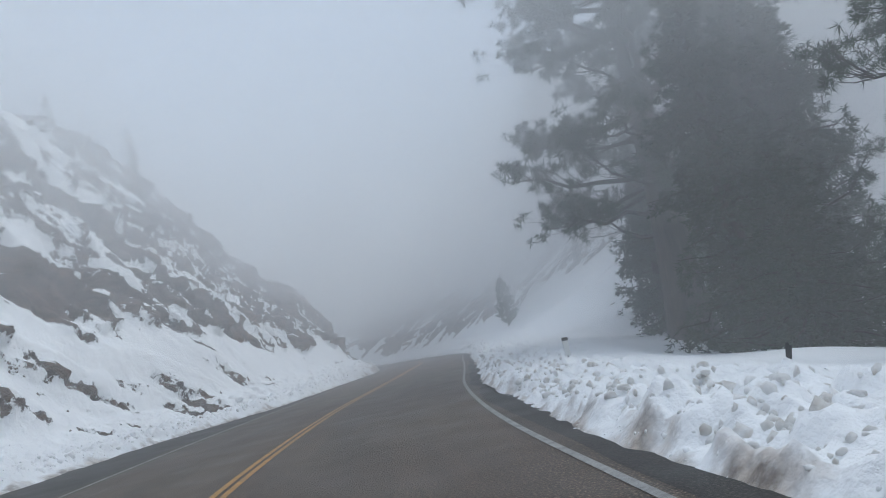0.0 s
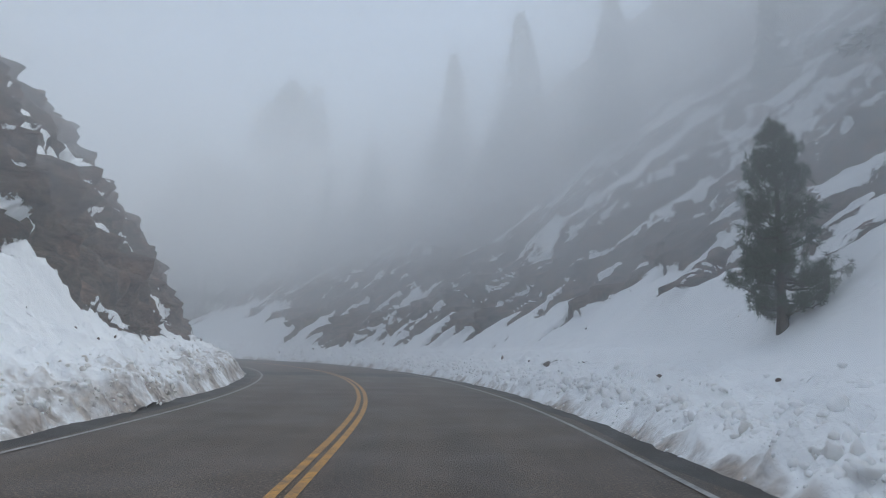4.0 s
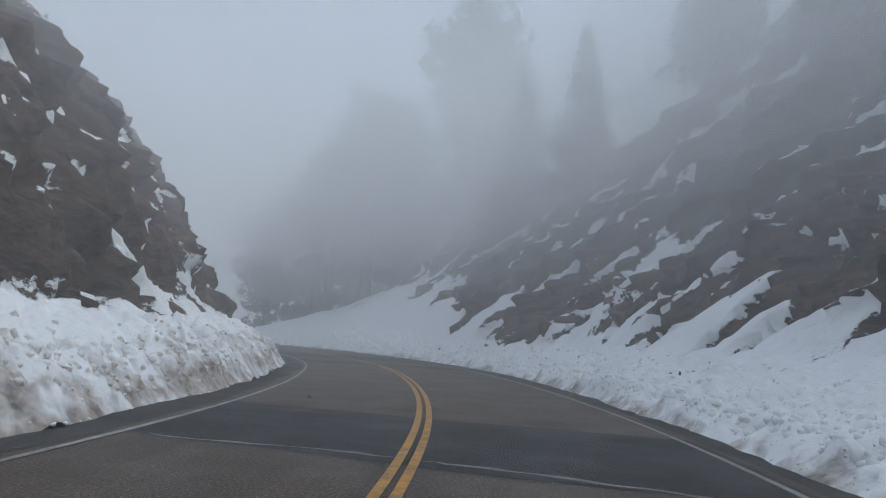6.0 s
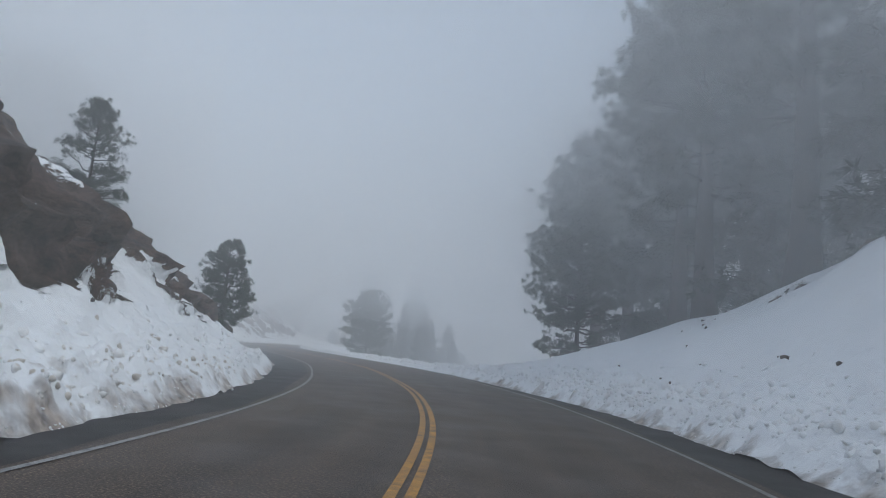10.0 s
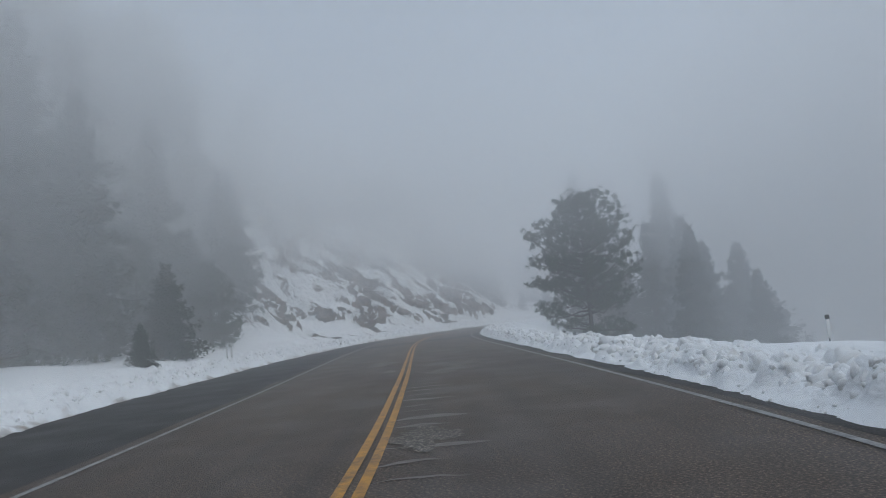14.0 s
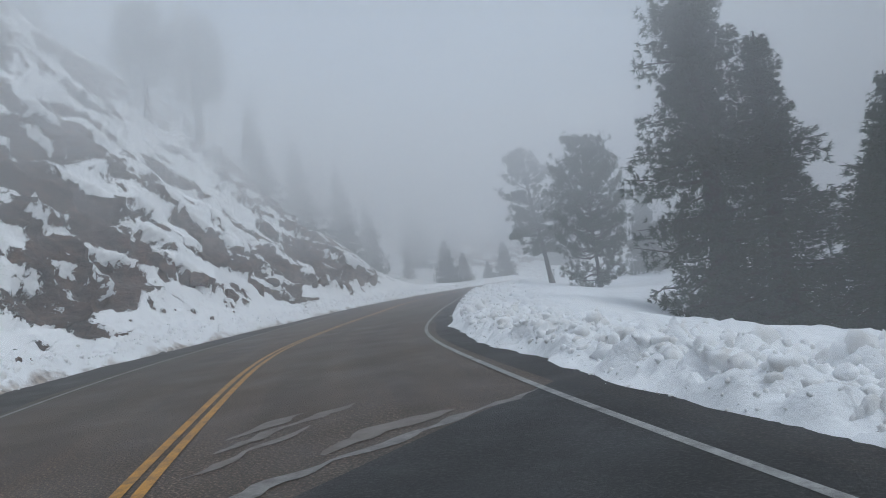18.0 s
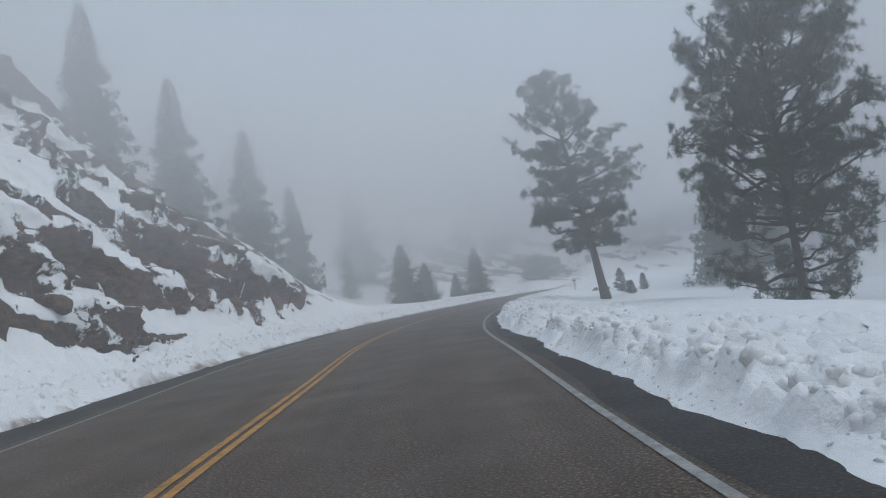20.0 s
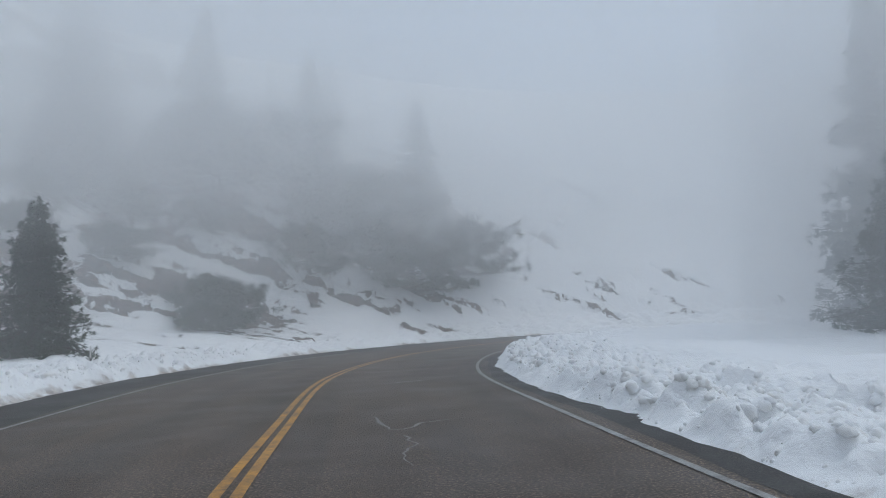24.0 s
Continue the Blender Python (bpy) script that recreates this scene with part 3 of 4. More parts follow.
for n, args in enumerate(((78.3, 82.2, -3.0, 3.6, -1.6), (99.7, 101.7, -2.8, 3.5, -2.0), (105.9, 111.2, -2.9, 3.5, -2.0), (186.5, 190.9, -3.2, 3.7, 7.0))):
    patch(*args, seed=n)
for n, (pts, width) in enumerate((
        (((78.3, -2.8), (77.9, -.2), (76.7, 3.4)), .06), (((99.7, -2.6), (98.8, .2), (97.6, 3.3)), .07), (((112.0, -2.8), (112.1, -.6), (111.0, 1.1), (109.3, 3.2)), .13), (((102.0, -2.6), (101.6, -.5), (100.4, 1.8)), .06),
        (((186.5, -3.1), (189.9, 0), (193.6, 3.3)), .10), (((191.0, -3.1), (194.7, -.1), (197.6, 3.4)), .12),  (((210.4, -.8), (212, .9), (213.3, 2.4)), .10),
        (((135.9, -2.9), (135.6, -1.6), (135.2, -.3)), .06), (((137.6, -2.8), (137.0, -.4)), .05), (((133.4, -2.5), (133.1, -.4)), .12), (((131.5, .4), (131.9, 1.6), (131.2, 2.9)), .07),
        (((255.7, -.4), (256.5, .15), (257.0, 1.12)), .05), (((255.6, .7), (256.0, 1.47), (256.5, 2.1), (256.8, 2.9)), .06), (((257.4, 1.5), (258.0, 2.3), (258.9, 3.1)), .04), (((258.6, 1.2), (259.2, 2.2)), .03), (((258.8, .9), (259.4, 2.8)), .04),
        (((241.6, -2.6), (243.4, -1.2)), .06), (((247.0, -1.5), (248.2, -1.25), (248.0, -.35)), .05), (((247.2, 1.3), (246.7, 1.45), (246.0, 1.55)), .07), (((244.9, .85), (245.0, 1.2)), .05), (((244.4, .8), (244.5, 1.15)), .04),
        (((270.9, 1.0), (269.7, 1.3), (270.2, 1.75), (270.3, 2.3)), .035), (((275.7, 1.1), (276.0, 1.7), (276.6, 2.4)), .07), (((279.4, .5), (279.6, 1.3), (279.9, 2.2)), .08), (((269.4, 1.35), (268.6, 1.4), (267.6, 1.3)), .02), (((146.0, -2.7), (150.0, -1.2)), .10))):
    crack(pts, width, SALT, n)
for n, (pts, width) in enumerate(((((259.8, 1.02), (259.3, 1.12), (258.6, 1.14), (257.7, 1.2), (257.0, 1.29), (256.2, 1.46)), .042), (((258.1, 1.2), (258.35, 1.4), (258.5, 1.75)), .17), (((257.5, 1.22), (257.7, 1.45)), .05), (((233.9, 1.15), (233.5, 1.2), (233.2, 1.32), (233.3, 1.55)), .08), (((232.3, 1.2), (232.7, 1.28), (233.2, 1.3)), .07))):
    crack(pts, width, TAR, 30 + n)
for n, pts in enumerate((((196.2, .35), (196.9, .7), (197.5, 1.2)), ((196.9, .45), (197.7, 1.0), (198.4, 1.7)), ((197.4, .5), (198.0, .9), (198.3, 1.2)), ((196.3, 1.2), (196.9, 1.8), (197.2, 2.5)))):
    crack(pts, .10 + .03 * n, PALE, 90 + n)
for n in range(16):
    s = 151.5 + n * .68
    crack(((s, .05), (s + .05, .45), (s - .04, .9 + .45 * value_noise(n * 1.7, 2.0))), .05 + .06 * (n % 3), PALE, 60 + n)


def stain(s, d, long, wide, seed):
    """An uneven pale salt stain dried onto the asphalt."""
    turn = np.linspace(0, 2 * np.pi, 72, endpoint=False)
    far = 1 + .55 * value_noise(1.7 * np.cos(turn) + seed, 1.7 * np.sin(turn)) + .20 * value_noise(6 * np.cos(turn) + seed, 6 * np.sin(turn))
    ring = [spot(s + long * k * far * np.cos(turn), d + wide * k * far * np.sin(turn)) for k in (1.0, .5)]
    g = np.concatenate([ring[0], ring[1], [spot(s, d)]])
    n = len(turn)
    faces = [(i, (i + 1) % n, n + (i + 1) % n, n + i) for i in range(n)] + [(n + i, n + (i + 1) % n, 2 * n) for i in range(n)]
    ob = mesh_object("road_stain", np.c_[g, np.full(len(g), .0046 + .0002 * seed)], faces, SALTED)
    tagged(ob, "pale salt stain dried onto the asphalt", "road stain", kind="structure")


for n, args in enumerate(((167.3, 1.25, 1.0, .75), (165.4, 1.15, .8, .35), (164.2, .75, .45, .4), (170.0, -.75, .9, .40), (166.3, -.42, .4, .14), (155.5, .5, .6, .35), (241.8, .6, .5, .3), (239.0, 1.4, .4, .5))):
    stain(*args, 3.7 * n)

# ---- fog ----
def fog_layer(name, low, high, density, label):
    bm = bmesh.new()
    bmesh.ops.create_cube(bm, size=1, matrix=Matrix.Translation((-80, 90, (low + high) / 2)) @ Matrix.Diagonal((1000, 1000, high - low, 1)))
    me = bpy.data.meshes.new(name)
    bm.to_mesh(me)
    bm.free()
    me.materials.append(fog_material(density))
    tagged(new(name, me), label, "fog", kind="structure")


fog_layer("fog", -40, FOG_TOP, FOG_DENSITY, "grey mountain fog over the road")
for n, (low, density) in enumerate(CLOUD_LAYERS):
    fog_layer("low_cloud", low, FOG_TOP - .5 - .2 * n, density, "thicker low cloud hanging over the slopes")


def fog_bank(sign, offsets, corners):
    """Denser fog over the slopes on one side, clear of the road."""
    at = np.arange(-26, 330, 4.0)
    outline = [tuple(q) for q in spot(at, sign * np.interp(at, *offsets))] + corners
    bm = bmesh.new()
    low = [bm.verts.new((x, y, -38)) for x, y in outline]
    high = [bm.verts.new((x, y, FOG_TOP - 1.2)) for x, y in outline]
    bm.faces.new(low)
    bm.faces.new(high)
    n = len(outline)
    for i in range(n):
        bm.faces.new((low[i], low[(i + 1) % n], high[(i + 1) % n], high[i]))
    bmesh.ops.recalc_face_normals(bm, faces=bm.faces[:])
    bmesh.ops.triangulate(bm, faces=bm.faces[:])
    me = bpy.data.meshes.new("fog_bank")
    bm.to_mesh(me)
    bm.free()
    me.materials.append(fog_material(BANK_DENSITY))
    tagged(new("fog_bank", me), "dense bank of grey fog over the slopes", "fog", kind="structure")


fog_bank(-1, BANK_LEFT, [(-200, 580), (-570, 580), (-570, -400), (-18, -400)])
fog_bank(1, BANK_RIGHT, [(-145, 580), (410, 580), (410, -400), (20, -400)])

# ---- trees ----
def tubes(paths, radii, sides=5):
    """Tapered tubes along paths (count, points, 3) with radii (count, points)."""
    count, n, _ = paths.shape
    way = np.gradient(paths, axis=1)
    way /= np.linalg.norm(way, axis=-1, keepdims=True) + 1e-9
    ref = np.where(np.abs(way[..., 2:]) > .9, np.array([1.0, 0, 0]), np.array([0, 0, 1.0]))
    u = np.cross(way, ref)
    u /= np.linalg.norm(u, axis=-1, keepdims=True) + 1e-9
    v = np.cross(way, u)
    ang = np.arange(sides) * 2 * np.pi / sides
    ring = u[:, :, None] * np.cos(ang)[:, None] + v[:, :, None] * np.sin(ang)[:, None]
    verts = (paths[:, :, None] + ring * radii[:, :, None, None]).reshape(-1, 3)
    i = np.arange(count * n * sides).reshape(count, n, sides)
    j = np.roll(i, -1, axis=2)
    faces = np.stack([i[:, :-1], j[:, :-1], j[:, 1:], i[:, 1:]], -1).reshape(-1, 4)
    return verts, faces


def blades(base, way, length, width):
    """One thin triangle a needle."""
    side_way = np.cross(way, np.random.default_rng(len(base)).normal(size=way.shape))
    side_way /= np.linalg.norm(side_way, axis=-1, keepdims=True) + 1e-9
    tip = base + way * length[:, None]
    low = base + way * (.15 * length[:, None])
    w = side_way * width[:, None]
    verts = np.stack([low - w, low + w, tip], 1).reshape(-1, 3)
    return verts, np.arange(len(verts)).reshape(-1, 3)


def conifer(name, kind, height, radius, bare, seed, label, limbs=80, puffs=24, needles=18, tuft=.30, lean=0.0, gappy=.25, trunk_radius=None, thin=.040, crown=(.70, 1, .88, .55, .26, .06)):
    """A pine or fir: an empty at its foot with a trunk, limbs and needles."""
    rng = np.random.default_rng(seed)
    tree = tagged(new(name), label, "tree", group=kind + " trees")
    n = 12
    h = np.linspace(0, 1, n)
    bend = np.cumsum(rng.normal(0, .012 * height / 10, (n, 2)), 0)
    spine = np.c_[bend + np.outer(h, (lean, .3 * lean)), h * height]
    spine[0, :2] = 0
    r0 = trunk_radius or .022 * height + .04
    tv, tf = tubes(spine[None], (r0 * (1 - .93 * h) * (1 + .35 * np.exp(-h * 22)))[None], 9)
    # limbs
    u = np.sort(rng.uniform(0, 1, limbs)) ** (.9 if kind == "pine" else 1.0)
    start = bare + (1 - bare) * u * .97
    if kind == "pine":
        reach = radius * np.interp(u, [0, .15, .4, .7, .9, 1], crown) * rng.uniform(.6, 1.12, limbs)
        rise = np.interp(u, [0, .3, .7, 1], [-.22, .05, .35, .9]) + rng.normal(0, .13, limbs)
        curl = rng.uniform(.10, .40, limbs)
    else:
        reach = radius * (1 - u) ** .85 * rng.uniform(.45, 1.12, limbs) + .12
        rise = np.interp(u, [0, .6, .9, 1], [-.32, .0, .6, 2.2]) + rng.normal(0, .15, limbs)
        curl = rng.uniform(-.05, .22, limbs)
    turn = np.arange(limbs) * 2.39996 + rng.normal(0, .35, limbs)
    gap = rng.uniform(0, 1, limbs) < gappy
    reach = np.where(gap, reach * rng.uniform(.25, .7, limbs), reach)
    root = np.stack([np.interp(start, h, spine[:, k]) for k in range(3)], 1)
    out = np.stack([np.cos(turn), np.sin(turn), 0 * turn], 1)
    t = np.linspace(0, 1, 6)
    paths = root[:, None] + out[:, None] * (reach[:, None] * t)[..., None]
    paths[..., 2] += reach[:, None] * (rise[:, None] * t + curl[:, None] * t**2.2)
    paths[:, 1:] += rng.normal(0, .03, (limbs, 5, 3)) * reach[:, None, None]
    thick = (.012 + .020 * reach)[:, None] * (1 - .85 * t)
    parts = [(tv, tf), tubes(paths, thick, 4)]
    per = np.maximum(3, (puffs * (reach / radius) ** .8).astype(int))
    which = np.repeat(np.arange(limbs), per)
    m = len(which)
    tt = rng.uniform(.30 if kind == "pine" else .06, 1.0, m) ** (.7 if kind == "pine" else .85)
    idx = tt * 5
    lo = np.minimum(idx.astype(int), 4)
    fr = (idx - lo)[:, None]
    fork = paths[which, lo] * (1 - fr) + paths[which, lo + 1] * fr
    cross = np.stack([-out[which, 1], out[which, 0], 0 * tt], 1)
    if kind == "pine":
        # twigs that end in round bursts of needles
        off = rng.normal(0, 1, m)
        far = (.16 + .26 * reach[which]) * rng.uniform(.5, 1.1, m)
        tip = fork + cross * (off * far * .75)[:, None] + out[which] * (far * .45)[:, None] + np.c_[np.zeros((m, 2)), far * rng.uniform(-.05, .75, m)]
        bow = .5 * (fork + tip) - np.array([0, 0, .06])
        parts.append(tubes(np.stack([fork, bow, tip], 1), np.full((m, 3), .011) * np.array([1.3, 1, .6]), 3))
        burst = 4
        centre = np.repeat(tip, burst, 0) + rng.normal(0, .42 * tuft, (m * burst, 3)) * np.array([1, 1, .75])
        aim = np.repeat(tip - bow, burst, 0)
        aim /= np.linalg.norm(aim, axis=1)[:, None] + 1e-9
        rnd = rng.normal(size=(m * burst, needles, 3))
        rnd /= np.linalg.norm(rnd, axis=-1, keepdims=True)
        way = aim[:, None] * .35 + rnd
    else:
        # flat sprays that hang from the limb
        wide = .50 * reach[which] * (1 - tt) ** .7 + .08
        off = rng.uniform(-1, 1, m)
        centre = fork + cross * (off * wide)[:, None]
        centre[:, 2] += rng.normal(-.16, .20, m) - .30 * np.abs(off) * wide
        aim = out[which] * .9 + cross * (np.sign(off) * .7)[:, None]
        rnd = rng.normal(size=(m, needles, 3)) * np.array([.8, .8, .75]) - np.array([0, 0, .25])
        way = aim[:, None] + rnd
    way /= np.linalg.norm(way, axis=-1, keepdims=True) + 1e-9
    m = len(centre)
    length = tuft * rng.uniform(.65, 1.1, (m, needles))
    width = np.full((m, needles), thin * tuft if kind == "pine" else .080 * tuft)
    base = np.repeat(centre[:, None], needles, 1)
    mesh_object("trunk", *parts[0], BARK, tree)
    wood, count = [], 0
    for v, f in parts[1:]:
        wood.append((v, f + count))
        count += len(v)
    tagged(mesh_object("branchwork", np.concatenate([w[0] for w in wood]), np.concatenate([w[1] for w in wood]), BARK, tree), kind="stuff")
    v, f = blades(base.reshape(-1, 3), way.reshape(-1, 3), length.ravel(), width.ravel())
    mesh_object("crown", v, f, PINE if kind == "pine" else FIR, tree)
    return tree


PROTO = {
    "pine_a": conifer("pine_tree", "pine", 11.4, 2.8, .22, 11, "tall ponderosa pine with bare lower trunk beside the snow bank", 86, 27, 26, .22, lean=1.3, gappy=.22, trunk_radius=.21, thin=.038, crown=(.62, .95, 1, .64, .30, .05)),
    "pine_b": conifer("pine_tree", "pine", 9.0, 2.7, .02, 12, "full bushy pine with branches low to the snow", 110, 13, 16, .30, gappy=.10, trunk_radius=.16),
    "pine_e": conifer("pine_tree", "pine", 9.0, 2.9, .03, 15, "full bushy pine on the edge of the snow bank", 130, 19, 24, .22, gappy=.14, thin=.044, trunk_radius=.15, crown=(.78, .95, 1, .78, .42, .08)),
    "pine_c": conifer("pine_tree", "pine", 18.0, 4.3, .30, 13, "old large pine with thick trunk and dark crown", 110, 26, 22, .34, gappy=.2, trunk_radius=.50, thin=.046, crown=(.62, .92, 1, .80, .50, .15)),
    "pine_f": conifer("pine_tree", "pine", 25.0, 6.6, .16, 16, "huge old pine with a massive brown trunk and hanging limbs", 150, 30, 22, .36, gappy=.2, trunk_radius=.74, thin=.046),
    "pine_d": conifer("pine_tree", "pine", 4.6, 1.1, .06, 14, "young bushy pine growing out of the snow slope", 84, 13, 18, .19, gappy=.15),
    "fir_a": conifer("fir_tree", "fir", 15.0, 3.1, .04, 21, "tall dark fir with layered drooping branches", 230, 52, 12, .36, gappy=.3),
    "fir_e": conifer("fir_tree", "fir", 15.0, 3.1, .03, 27, "tall dense fir with dark layered branches", 240, 66, 14, .24, gappy=.38),
    "fir_b": conifer("fir_tree", "fir", 6.6, 2.45, .03, 22, "small conical fir with snow round its foot", 200, 40, 13, .23, gappy=.15),
    "fir_c": conifer("fir_tree", "fir", 12.0, 1.9, .08, 23, "slender spire-shaped fir fading into the fog", 150, 24, 10, .36, gappy=.4),
    "sapling": conifer("fir_tree", "fir", 5.4, .95, .12, 24, "thin sparse fir sapling with a pale bare stem", 44, 18, 12, .18, lean=-.5, gappy=.4, trunk_radius=.055),
    "small_pine": conifer("pine_tree", "pine", 3.6, 1.05, .10, 25, "small open-branched pine on a rock", 70, 9, 22, .16, gappy=.15, thin=.05),
    "shrub": conifer("shrub", "pine", 1.9, 1.6, .02, 26, "low dark evergreen shrub in the snow", 50, 12, 16, .26, gappy=.1, trunk_radius=.05),
}
PALE_BARK = material("pale_bark", 0.9)
finish(PALE_BARK, ramp(PALE_BARK, noise_at(PALE_BARK, 12.0, 6, 0.7), [(0.3, (0.16, 0.145, 0.13)), (0.7, (0.34, 0.32, 0.29))]))
for part in PROTO["sapling"].children[:2]:
    part.data.materials[0] = PALE_BARK


def tree_place(s, d, scale=1.0, turn=0.0, wide=1.0):
    """Where a tree stands on the ground at s along and d to the right of the road."""
    x, y = spot(s, d)
    return Matrix.LocRotScale((x, y, ground_z(s, d) - .12), Euler((0, 0, radians(turn))), (scale * wide, scale * wide, scale))


